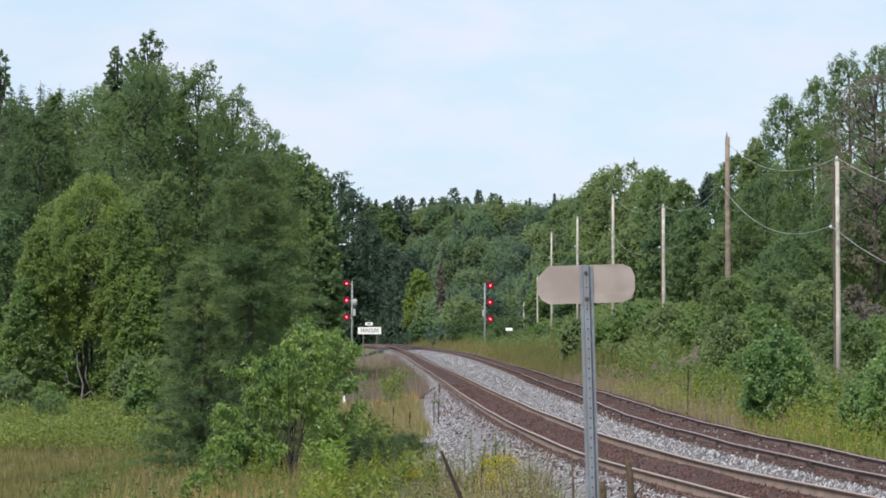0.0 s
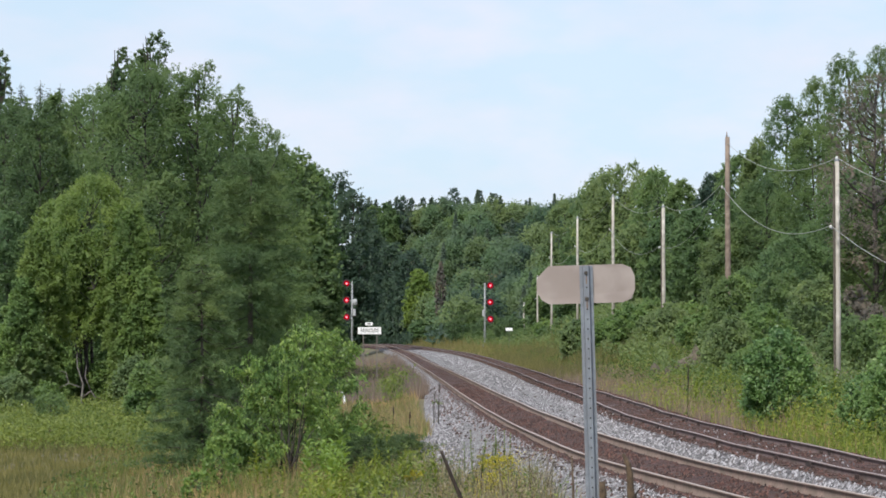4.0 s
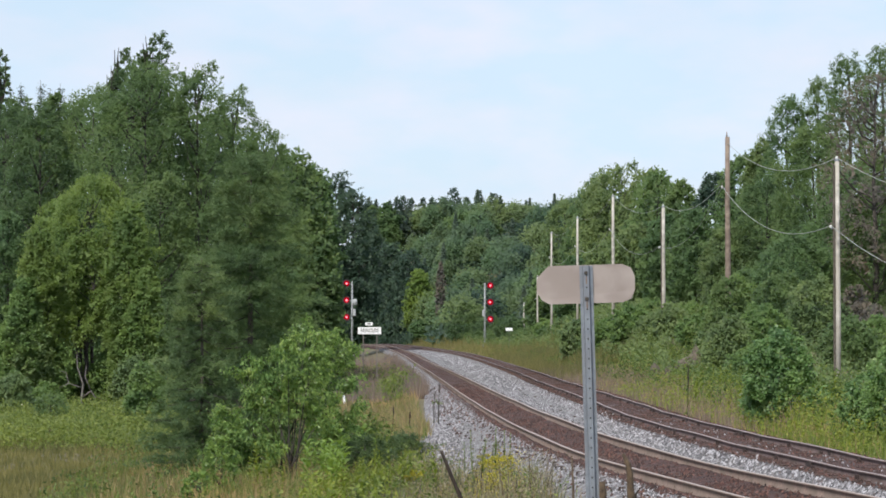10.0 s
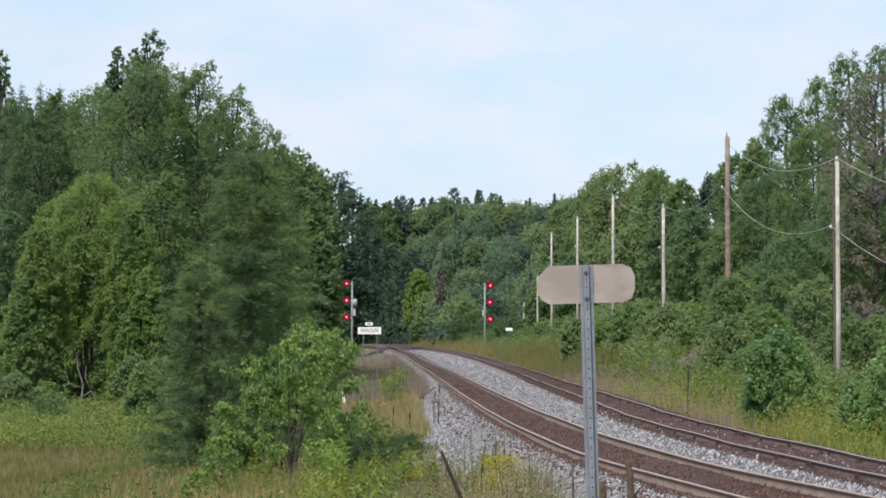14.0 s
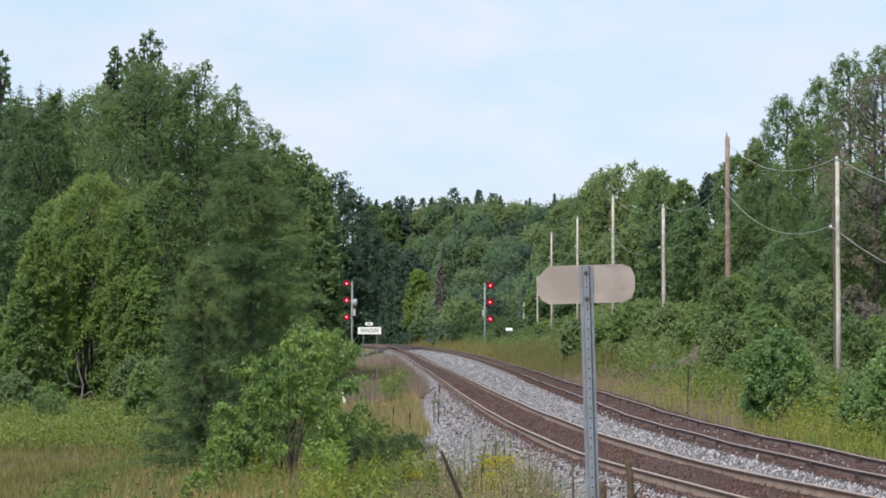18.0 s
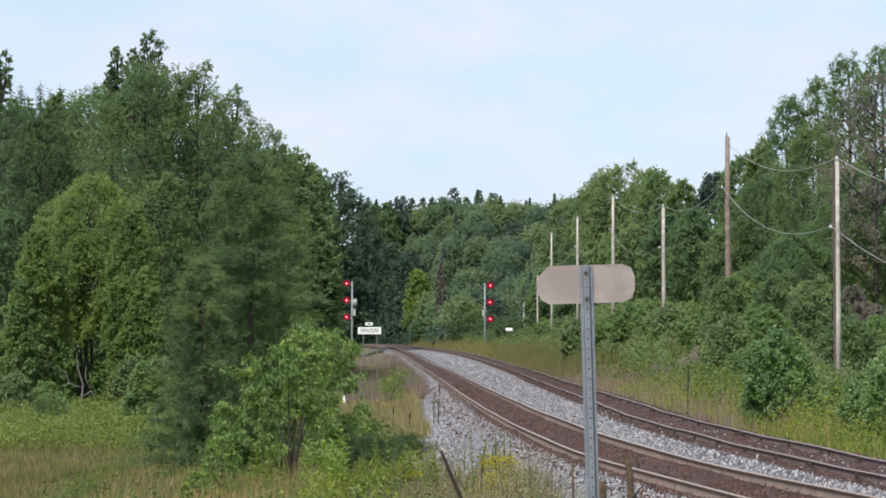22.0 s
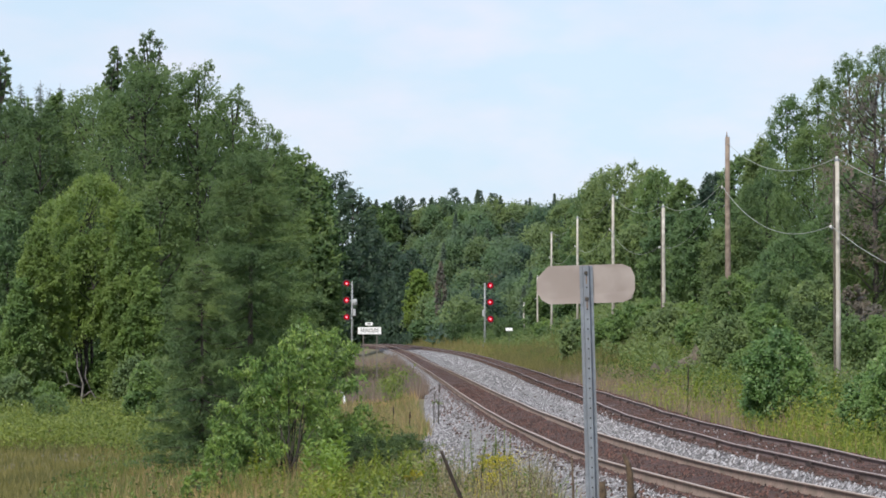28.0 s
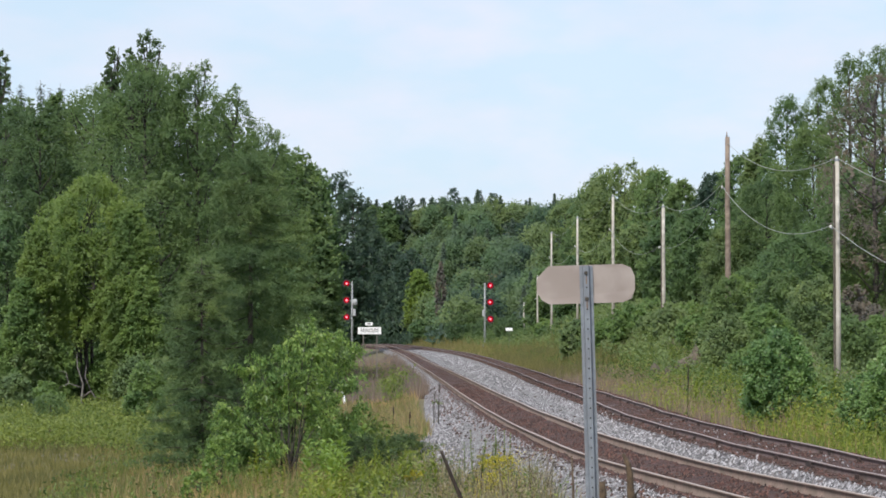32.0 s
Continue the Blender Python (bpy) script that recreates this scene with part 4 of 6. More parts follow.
def build_bushes():
    for i, (a, r, rise, half) in enumerate(((-58, 78, -168, 38), (-84, 80, -176, 34), (-138, 66, -176, 42), (-112, 67, -190, 36), (-160, 67, -184, 34))):
        b = foot(a, r)
        needle_tree("juniper", b, max(0.7, tall(b, rise, r)), half * TICK * r, NEEDLE_JUNIPER, 5000, 480 + i, "low dark spreading juniper among dry grass", droop=-0.3, gap=0.12, size=0.1, shape=0.45, amp=0.02, sprays=True, group="junipers")
    for i, (a, r, rise, half) in enumerate(BUSHES):
        b = foot(a, r)
        h = max(1.6, tall(b, rise, r))
        # bushes past 380 m take a deeper green, for the far end's shade
        broad_tree("bush", b, h, half * TICK * r, (LEAF_BUSH, LEAF_HEDGE)[i % 2] if a < -450 else LEAF_DEEP if r > 380 else (LEAF_HEDGE, LEAF_BUSH, LEAF_HEDGE, LEAF_OLIVE)[i % 4], 8000 if r < 150 + 30 * (a > 0) else 4500, 400 + i, "rounded green leafy bush at the foot of the trees", size=min(0.26, max(0.07, 0.00105 * r)), bare=0.0, clumps=26, stems=3, amp=0.05, fill=0.55, group="bushes")
    thicket = ((-394, 61, -170, 36, 3400), (-430, 60, -235, 36, 2400), (-158, 78, -150, 26, 2600), (-190, 71, -150, 30, 3200), (-212, 72, -60, 34, 4200))
    for i, (a, r, rise, half, count) in enumerate(thicket):
        b = foot(a, r)
        broad_tree("alder_shrub", b, tall(b, rise, r), half * TICK * r, LEAF_SHRUB, count, 450 + i, "bright green alder shrub with thin stems on the bank", size=0.085, wide=0.38, lift=0.6, bare=0.15, clumps=64, stems=3, corners=4, droop=0.5, amp=0.05, rough_c=0.175, inner=1, fill=0.1, group="alder thicket")


def build_roadside_bush():
    for a, r, rise, half, count, seed, name in ((596, 86, 20, 66, 17000, 470, "rounded"), (664, 84, -84, 30, 3600, 471, "low"), (752, 73, -62, 54, 7000, 472, "airy"), (788, 71, -12, 50, 7000, 473, "airy")):
        b = foot(a, r)
        broad_tree("hazel_bush", b, tall(b, rise, r), half * TICK * r, LEAF_HAZEL, count, seed, name + " bright green hazel bush standing clear on the verge", size=0.1 if r > 80 else 0.08, bare=0.0, clumps=44, stems=4, amp=0.05, fill=0.3, rough_c=0.24, wide=0.7, corners=4, lift=1.6, group="hazels")


def build_willow():
    """Tall airy shrub: slender stems fanning from one root, twigs and narrow hanging leaves."""
    rng = np.random.default_rng(455)
    b = foot(-272, 66)
    shrub = thing("willow_shrub", b, "airy bright green willow shrub with slender dark stems on the bank", "shrub")
    top = tall(b, 34, 66)
    for k in range(22):
        low = k >= 16
        th = rng.uniform(-74, -48) if low else (-56, -38, -26, -15, -6, 0, 6, 11, 17, 24, 32, 40, -46, 3, -20, 14)[k]
        reach = top * float(np.interp(th, (-78, -60, -40, -18, 7, 24, 42), (0.42, 0.52, 0.66, 0.84, 1.06, 0.93, 0.66))) * rng.uniform(0.88, 1.0)
        deep = rng.normal(0, 0.28) * reach
        x1, z1 = reach * math.sin(radians(th)), reach * math.cos(radians(th))
        x0 = 0.18 * rng.normal() + 0.12 * math.sin(radians(th))
        line = np.array([(x0 + (x1 - x0) * t ** 1.35, deep * t ** 1.3, -0.1 + (z1 + 0.1) * t ** 0.86 + 0.03 * rng.normal() * (0 < t < 1)) for t in np.linspace(0, 1, 7)])
        g = Geo().tube([tuple(q) for q in line], [0.024 - 0.0034 * j for j in range(7)], 6)
        pivot = Vector(line[2])
        first = 0.26 if low or th < -15 else 0.42
        pts, dirs = [], []
        for j in range(26 if not low else 20):
            t = first + (1 - first) * rng.random() ** 0.85
            a = np.array([np.interp(t * 6, range(7), line[:, c]) for c in range(3)])
            w = rng.uniform(0, 6.283)
            q = rng.uniform(0.3, 0.75) * (1.15 - 0.5 * t)
            e = a + q * np.array((math.cos(w) * 0.8 + 0.3 * math.sin(radians(th)), math.sin(w) * 0.8, 0.45 - 0.5 * rng.random()))
            g.tube([tuple(a), tuple((a + e) / 2 + np.array((0, 0, 0.05))), tuple(e)], [0.007, 0.005, 0.002], 4, cap=False)
            n = int(40 + 40 * q)
            u = rng.random(n) ** 0.8
            c = a[None] + (e - a)[None] * u[:, None] + rng.normal(0, 0.055, (n, 3))
            c[:, 2] += 0.2 * u * (1 - u) - 0.12 * u * rng.random(n)
            pts.append(c)
            dirs.append((e - a)[None] / q * 0.6 + rng.normal(0, 0.5, (n, 3)) + np.array((0, 0, -1.0)))
        part("stem", g.mesh("stem", BARK_DARK, smooth=True), shrub)
        v, f = leaf_arrays(rng, np.concatenate(pts) - np.array(pivot), 0.105, 0.32, 0.6, np.concatenate(dirs), corners=4)
        ob = tagged(part("foliage", array_mesh("foliage", v, f, LEAF_SHRUB), shrub, at=pivot), kind="stuff")
        sway_part(ob, pivot, reach * 0.6, k * 0.7, 0.05, ticks(GUST_SHRUB, 64) if abs(th) < 30 else None)


build_bushes()
build_roadside_bush()
build_willow()


# ---- far woods ----
def build_far_woods():
    rng = np.random.default_rng(77)
    groups = {"near": [], "mid": [], "deep": [], "dark": [], "needle": []}
    n = 430
    a = rng.uniform(-215, 330, n)
    r = rng.uniform(470, 760, n)
    for k in range(n):
        x, y = spot(a[k], r[k])
        s = x - float(line_a(min(y, 600)))
        if -9 < s < float(gap_ab(min(y, 600))) + 7 and y < 610:
            continue
        z = float(land(x, y))
        pick = rng.random()
        if pick < 0.16:
            # conifers
            h, R, m = rng.uniform(7, 11), rng.uniform(1.7, 2.6), 700
            t = rng.random(m) ** 0.8
            w = rng.uniform(0, 6.283, m)
            q = R * (1 - t) * (0.55 + 0.45 * np.sin(t * 44) ** 2) * rng.uniform(0.5, 1.1, m) + 0.08
            groups["needle"].append(np.stack([x + q * np.cos(w), y + q * np.sin(w), z + h * t - 0.3 * q], 1))
            continue
        h, R = rng.uniform(5.5, 10.5), rng.uniform(2.6, 4.8)
        rows = []
        for _ in range(15):
            d = unit(rng, 1)[0]
            d[2] = abs(d[2]) * 1.25 - 0.35
            c = np.array((x, y, z + h * 0.5)) + d * np.array((R * 0.8, R * 0.8, h * 0.42)) * rng.uniform(0.6, 1.0)
            rows.append(c + rng.normal(0, rng.uniform(0.45, 0.85), (56, 3)) * np.array((1.0, 1.0, 1.25)))
        d = unit(rng, 520)
        d[:, 2] = np.abs(d[:, 2]) * 1.25 - 0.35
        rows.append(np.array((x, y, z + h * 0.48)) + d * rng.normal(0.86, 0.12, 520)[:, None] * np.array((R, R, h * 0.47)))
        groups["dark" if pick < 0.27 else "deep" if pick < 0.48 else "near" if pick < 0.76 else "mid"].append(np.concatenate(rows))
    # leaf and needle colours here include the haze over the hill
    for key, mat in (("near", LEAF_FAR_HAZE), ("mid", LEAF_HAZE_WARM), ("deep", LEAF_HAZE_DEEP), ("dark", LEAF_SHADE), ("needle", NEEDLE_HAZE)):
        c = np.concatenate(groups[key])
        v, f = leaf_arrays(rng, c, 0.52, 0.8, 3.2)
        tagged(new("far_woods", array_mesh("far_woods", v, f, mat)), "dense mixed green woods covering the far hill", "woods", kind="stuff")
    # undergrowth whose dark colour paints the shade between the far trunks
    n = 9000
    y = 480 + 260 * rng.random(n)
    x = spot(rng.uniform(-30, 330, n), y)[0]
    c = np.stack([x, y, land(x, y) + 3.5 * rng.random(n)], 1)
    tagged(new("undergrowth", array_mesh("undergrowth", *leaf_arrays(rng, c, 1.1, 0.8, 1.6), LEAF_SHADE)), "undergrowth coloured dark for the shade beneath the far woods", "undergrowth", kind="stuff")
    # taller fill, dark in colour for the shade that closes the line
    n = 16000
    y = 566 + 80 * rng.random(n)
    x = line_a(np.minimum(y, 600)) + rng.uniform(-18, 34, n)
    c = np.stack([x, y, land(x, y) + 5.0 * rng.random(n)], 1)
    tagged(new("undergrowth", array_mesh("undergrowth", *leaf_arrays(rng, c, 0.7, 0.8, 1.0), LEAF_SHADE)), "undergrowth coloured as shade where the line passes out of sight", "undergrowth", kind="stuff")
    pines = ((19, 267, 12), (1, 251, 9), (-36, 250, 7), (-20, 250, 6), (-71, 254, 11), (-56, 250, 9), (-82, 253, 7), (64, 263, 8), (88, 258, 12), (-132, 252, 8), (-146, 250, 8), (42, 250, 8), (-94, 246, 6), (-118, 248, 5))
    for i, (b_, rise, half) in enumerate(pines):
        b = foot(b_, 690)
        broad_tree("pine", b, tall(b, rise + 1, 690), 1.35 * half * TICK * 690, NEEDLE_HAZE, 1500, 500 + i, "dark ragged pine standing out on the skyline", size=0.62, bare=0.2, clumps=14, rough_c=0.36, fill=0.05, narrow=1.2, corners=4, wide=0.45, group="skyline pines")
    b = foot(-4, 508)
    broad_tree("dead_pine", b, tall(b, 138, 508), 1.1, LEAF_GREY, 1500, 530, "reddish-brown dead conifer on the far hillside", size=0.4, bare=0.2, clumps=16, narrow=1.4, group="far woods")


build_far_woods()


# ---- grass and weeds ----
def blades(name, s, y, height, wide, mat, label, rng, lean=0.25):
    x = line_a(y) + s
    z = land(x, y) - 0.02
    n = len(s)
    h = height * rng.uniform(0.5, 1.25, n)
    w = rng.uniform(0, 6.283, n)
    dx, dy = np.cos(w) * wide, np.sin(w) * wide * 0.4
    t = rng.normal(0, lean, (n, 2)) * h[:, None]
    v = np.stack([np.stack([x - dx, y - dy, z], 1), np.stack([x + dx, y + dy, z], 1), np.stack([x + t[:, 0], y + t[:, 1], z + h], 1)], 1).reshape(-1, 3)
    tagged(new(name, array_mesh(name, v, np.arange(3 * n).reshape(n, 3), mat)), label, "grass", kind="stuff")


def weeds(name, s, y, height, size, per, mat, label, rng, category="weeds"):
    x = line_a(y) + s
    z = land(x, y)
    n = len(s)
    h = (height * rng.uniform(0.5, 1.3, n))[:, None]
    t = rng.random((n, per)) ** 0.8
    c = np.stack([x[:, None] + rng.normal(0, 0.14, (n, per)), y[:, None] + rng.normal(0, 0.14, (n, per)), z[:, None] + h * t], -1).reshape(-1, 3)
    v, f = leaf_arrays(rng, c, size, 0.5, 0.8)
    tagged(new(name, array_mesh(name, v, f, mat)), label, category, kind="stuff")


def patchy(rng, s, y, span, low):
    """Keeps plants in drifts rather than evenly."""
    f = 0.5 + 0.5 * np.sin(y / span + 1.7 * np.sin(s * 0.9 + y / span / 2.3)) * np.cos(s * 0.7 + y / span / 1.9)
    keep = rng.random(len(s)) < low + (1 - low) * f
    return s[keep], y[keep]


def build_grass():
    rng = np.random.default_rng(21)
    n = 9000
    y = 290 + 240 * rng.random(n)
    s = gap_ab(y) + 1.8 + rng.random(n) * 16
    blades("far_verge_grass", s, y, 1.3, 0.05, GRASS_TAWNY, "pale dry grass where the tracks curve out of sight", rng)
    n = 2600
    y = 300 + 230 * rng.random(n)
    s = gap_ab(y) + 7 + rng.random(n) * 12
    # deeper green puts the far end's shade into the brush colour
    weeds("far_verge_brush", s, y, 1.6, 0.4, 14, LEAF_DEEP, "brush along the far verge, green deepened for shade", rng, "brush")
    # brush with the tree shade past the curve put into its colour
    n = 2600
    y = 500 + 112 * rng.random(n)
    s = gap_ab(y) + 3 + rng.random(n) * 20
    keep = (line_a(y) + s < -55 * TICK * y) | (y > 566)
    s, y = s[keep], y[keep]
    weeds("far_end_brush", s, y, 2.4, 0.6, 16, LEAF_SHADE, "brush coloured as shade under the trees past the curve", rng, "brush")
    n = 16000
    y = 190 + 150 * rng.random(n)
    s = gap_ab(y) + 1.9 + rng.random(n) * 6
    blades("tall_verge_grass", *patchy(rng, s, y, 9, 0.4), 1.15, 0.035, GRASS_TAWNY, "tall tawny grass along the side track", rng, 0.2)
    n = 17000
    y = 84 + 140 * rng.random(n)
    s = gap_ab(y) + 1.9 + rng.random(n) * 3.2
    blades("verge_stalks", *patchy(rng, s, y, 6, 0.25), 0.75, 0.02, STALK, "grey-mauve seeding stalks on the verge", rng, 0.15)
    n = 34000
    y = 34 + 200 * rng.random(n) ** 1.4
    s = -2.9 - 0.9 * smooth(y, 110, 70) - rng.random(n) ** 0.8 * 8
    blades("dry_grass", *patchy(rng, s, y, 4, 0.35), 0.5, 0.018, GRASS_DRY, "dry straw-coloured grass on the bank beside the track", rng)
    n = 5500
    y = 30 + 70 * rng.random(n) ** 1.2
    s = -3.1 - 0.9 * smooth(y, 110, 70) - rng.random(n) * 9
    blades("green_grass", s, y, 0.55, 0.018, GRASS_GREEN, "tall green grass on the bank", rng)
    n = 1000
    y = 34 + 80 * rng.random(n) ** 1.3
    s = -4.0 - rng.random(n) * 9
    weeds("bank_weeds", *patchy(rng, s, y, 1.2, 0.0), 0.8, 0.1, 20, WEED, "leafy green weeds among the grass", rng)
    n = 2500
    y = 33 + 32 * rng.random(n)
    s = -2.9 - 0.8 * smooth(y, 52, 62) - rng.random(n) * 5
    blades("front_grass", s, y, 0.75, 0.012, GRASS_GREEN, "rank green grass and stems before the ballast", rng, 0.3)
    n = 7000
    y = 33 + 40 * rng.random(n)
    s = -2.9 - 0.8 * smooth(y, 52, 62) - rng.random(n) * 6
    blades("front_straw", s, y, 0.75, 0.01, GRASS_DRY, "grey-green seeding stems before the ballast", rng, 0.25)
    n = 260
    y = 34 + 30 * rng.random(n)
    s = -3.2 - rng.random(n) * 6
    weeds("front_weeds", *patchy(rng, s, y, 1.0, 0.0), 0.8, 0.07, 26, WEED, "leafy green weeds before the ballast", rng)
    n = 5000
    y = 46 + 26 * rng.random(n) ** 1.2
    s = (-0.03 + 0.072 * rng.random(n)) * y - line_a(y)
    keep = s < -2.4 - 1.0 * smooth(y, 52, 62)
    s, y = s[keep], y[keep]
    blades("seeding_grass", *patchy(rng, s, y, 2.5, 0.3), 0.85, 0.014, SEED, "grey seeding grass heads at the ballast foot", rng, 0.2)
    n = 2500
    y = 46 + 22 * rng.random(n)
    s = (-0.03 + 0.071 * rng.random(n)) * y - line_a(y)
    keep = s < -2.4 - 1.0 * smooth(y, 52, 62)
    s, y = s[keep], y[keep]
    blades("seeding_green", *patchy(rng, s, y, 2, 0.3), 0.8, 0.009, GRASS_GREEN, "slender green stems at the ballast foot", rng, 0.3)
    n = 380
    y = 46 + 20 * rng.random(n)
    s = (-0.03 + 0.068 * rng.random(n) ** 2) * y - line_a(y)
    keep = s < -2.5 - 1.0 * smooth(y, 52, 62)
    s, y = s[keep], y[keep]
    weeds("foot_weeds", *patchy(rng, s, y, 0.9, 0.02), 0.7, 0.12, 24, WEED, "leafy grey-green weeds at the ballast foot", rng)
    n = 1300
    y = 46 + 24 * rng.random(n)
    s = (-0.012 + 0.053 * rng.random(n) ** 0.7) * y - line_a(y)
    keep = s < -2.4 - 1.0 * smooth(y, 52, 62)
    s, y = s[keep], y[keep]
    weeds("seed_heads", s, y, 0.85, 0.035, 34, SEED, "grey-mauve feathery seed heads at the ballast foot", rng)
    n = 520
    y = 46 + 20 * rng.random(n)
    s = (-0.035 + 0.074 * rng.random(n)) * y - line_a(y)
    keep = s < -2.5 - 1.0 * smooth(y, 52, 62)
    blades("dark_stems", s[keep], y[keep], 0.9, 0.02, DARK_STEM, "dark brown dead stems among the weeds", rng, 0.12)
    n = 64
    y = 60 + 10 * rng.random(n)
    s = (-0.019 + 0.012 * rng.random(n)) * y - line_a(y)
    weeds("milkweed", s, y, 0.75, 0.16, 16, HERB, "broad-leaved pale green plants on the bank", rng)
    n = 5000
    y = 88 + 84 * rng.random(n)
    s = -2.85 - rng.random(n) ** 0.8 * 4.2
    blades("bank_grass", *patchy(rng, s, y, 5, 0.2), 0.55, 0.02, GRASS_GREEN, "green grass mixed with straw on the bank", rng, 0.3)
    n = 21000
    y = 88 + 84 * rng.random(n)
    s = -2.85 - rng.random(n) ** 0.8 * 4.2
    blades("straw_patch", *patchy(rng, s, y, 7, 0.3), 0.5, 0.024, GRASS_DRY, "tawny straw on the bank beside the ballast", rng, 0.3)
    n = 44
    y = 84 + rng.normal(0, 2.5, n)
    s = -0.029 * y - line_a(y) + rng.normal(0, 0.5, n)
    weeds("leafy_clump", s, y, 1.05, 0.13, 46, WEED, "dense green leafy clump on the bank", rng)
    n = 95
    y = 53 + 5 * rng.random(n)
    s = 0.02 * y - line_a(y) + rng.normal(0, 0.25, n)
    s = np.minimum(s, -2.6)
    weeds("goldenrod", s, y, 0.66, 0.034, 50, GOLDEN, "yellow goldenrod in bloom at the ballast edge", rng, "wildflowers")
    n = 11000
    y = 142 + 206 * rng.random(n) ** 1.5
    s = -2.0 - rng.random(n) ** 1.2 * 7.5
    blades("dead_stalks", s, y, 1.25, 0.022, STALK, "tall grey-mauve dead stalks along the track", rng, 0.12)
    n = 14000
    y = 130 + 210 * rng.random(n)
    s = -2.6 - rng.random(n) * 9
    blades("far_bank_grass", s, y, 0.6, 0.035, GRASS_DRY, "dry grass along the far bank", rng)
    n = 380
    y = 136 + 150 * rng.random(n)
    s = -3.2 - rng.random(n) * 5
    weeds("track_weeds", s, y, 1.0, 0.2, 14, WEED, "green weeds along the track", rng)
    n = 90
    y = rng.normal(150, 5, n)
    s = -0.0175 * y - line_a(y) + rng.normal(0, 0.45, n)
    weeds("tall_grass_clump", s, y, 1.5, 0.14, 40, HERB, "soft yellow-green clump of tall grass by the track", rng, "grass")
    # marsh
    n = 48000
    y = 60 + 85 * rng.random(n)
    x = -y * 0.17 + rng.random(n) * y * 0.1
    blades("marsh_grass", *patchy(rng, x - line_a(y), y, 3, 0.4), 0.32, 0.022, GRASS_MARSH, "tawny marsh grass in the low meadow", rng)
    n = 7000
    y = 94 + 68 * rng.random(n)
    x = -y * 0.17 + rng.random(n) * y * 0.08
    weeds("meadow_weeds", *patchy(rng, x - line_a(y), y, 3, 0.3), 1.0, 0.12, 13, HERB, "pale green tall herbs at the wood's edge", rng)
    n = 40
    y = 118 + 40 * rng.random(n)
    x = -y * 0.16 + rng.random(n) * y * 0.07
    weeds("white_wildflowers", x - line_a(y), y, 1.25, 0.07, 5, PETAL, "scattered white flower heads among tall herbs", rng, "wildflowers")
    # east verge
    n = 34000
    y = 62 + 380 * rng.random(n) ** 1.5
    s = gap_ab(y) + 2.3 + rng.random(n) * 6
    blades("verge_grass", *patchy(rng, s, y, 5, 0.25), 0.7, 0.022, GRASS_GREEN, "rank yellow-green grass on the verge", rng)
    n = 26000
    y = 62 + 380 * rng.random(n) ** 1.3
    s = gap_ab(y) + 2.2 + rng.random(n) * 5
    blades("verge_straw", *patchy(rng, s, y, 7, 0.15), 0.7, 0.02, GRASS_DRY, "dry straw on the verge beside the side track", rng)
    n = 5200
    y = 62 + 300 * rng.random(n) ** 1.7
    s = gap_ab(y) + 3.6 + rng.random(n) * 6
    weeds("verge_weeds", *patchy(rng, s, y, 4, 0.1), 1.0, 0.14, 22, WEED, "leafy green weeds along the wooded bank", rng)
    n = 1500
    y = 64 + 75 * rng.random(n)
    s = gap_ab(y) + 2.3 + rng.random(n) * 3.2
    weeds("verge_herbs", *patchy(rng, s, y, 5, 0.15), 0.75, 0.09, 22, WEED_BRIGHT, "bright yellow-green herbs on the verge", rng)
    n = 110
    y = 50 + 10 * rng.random(n)
    s = -y * (0.02 + 0.03 * rng.random(n)) - line_a(y)
    weeds("front_herbs", s, y, 0.75, 0.12, 26, WEED_BRIGHT, "bright yellow-green herbs in the foreground", rng)
    n = 1500
    y = 92 + 62 * rng.random(n)
    s = gap_ab(y) + 5.5 + rng.random(n) * 12
    weeds("low_brush", s, y, 1.0, 0.15, 18, LEAF_BUSH, "low green brush at the foot of the bank", rng, "brush")
    n = 7000
    y = 150 + 300 * rng.random(n)
    s = gap_ab(y) + 6 + rng.random(n) * 12
    clear = (np.abs(line_a(y) + s - 0.0875 * y) > 0.8) | (y > 170)
    s, y = s[clear], y[clear]
    weeds("bank_brush", s, y, 1.3, 0.26, 14, LEAF_BUSH, "low green brush covering the bank", rng, "brush")


build_grass()


# ---- poles and wires ----
POLES = ((698, 113, 315, 0.119, POLE_WOOD), (504, 153, 358, 0.162, POLE_BROWN), (390, 193, 233, 0.145, POLE_WOOD), (301, 234, 252, 0.145, POLE_WOOD), (238, 275, 214, 0.128, POLE_WOOD), (192, 315, 187, 0.128, POLE_WOOD), (167, 356, 110, 0.119, POLE_WOOD), (143, 400, 62, 0.119, POLE_WOOD))


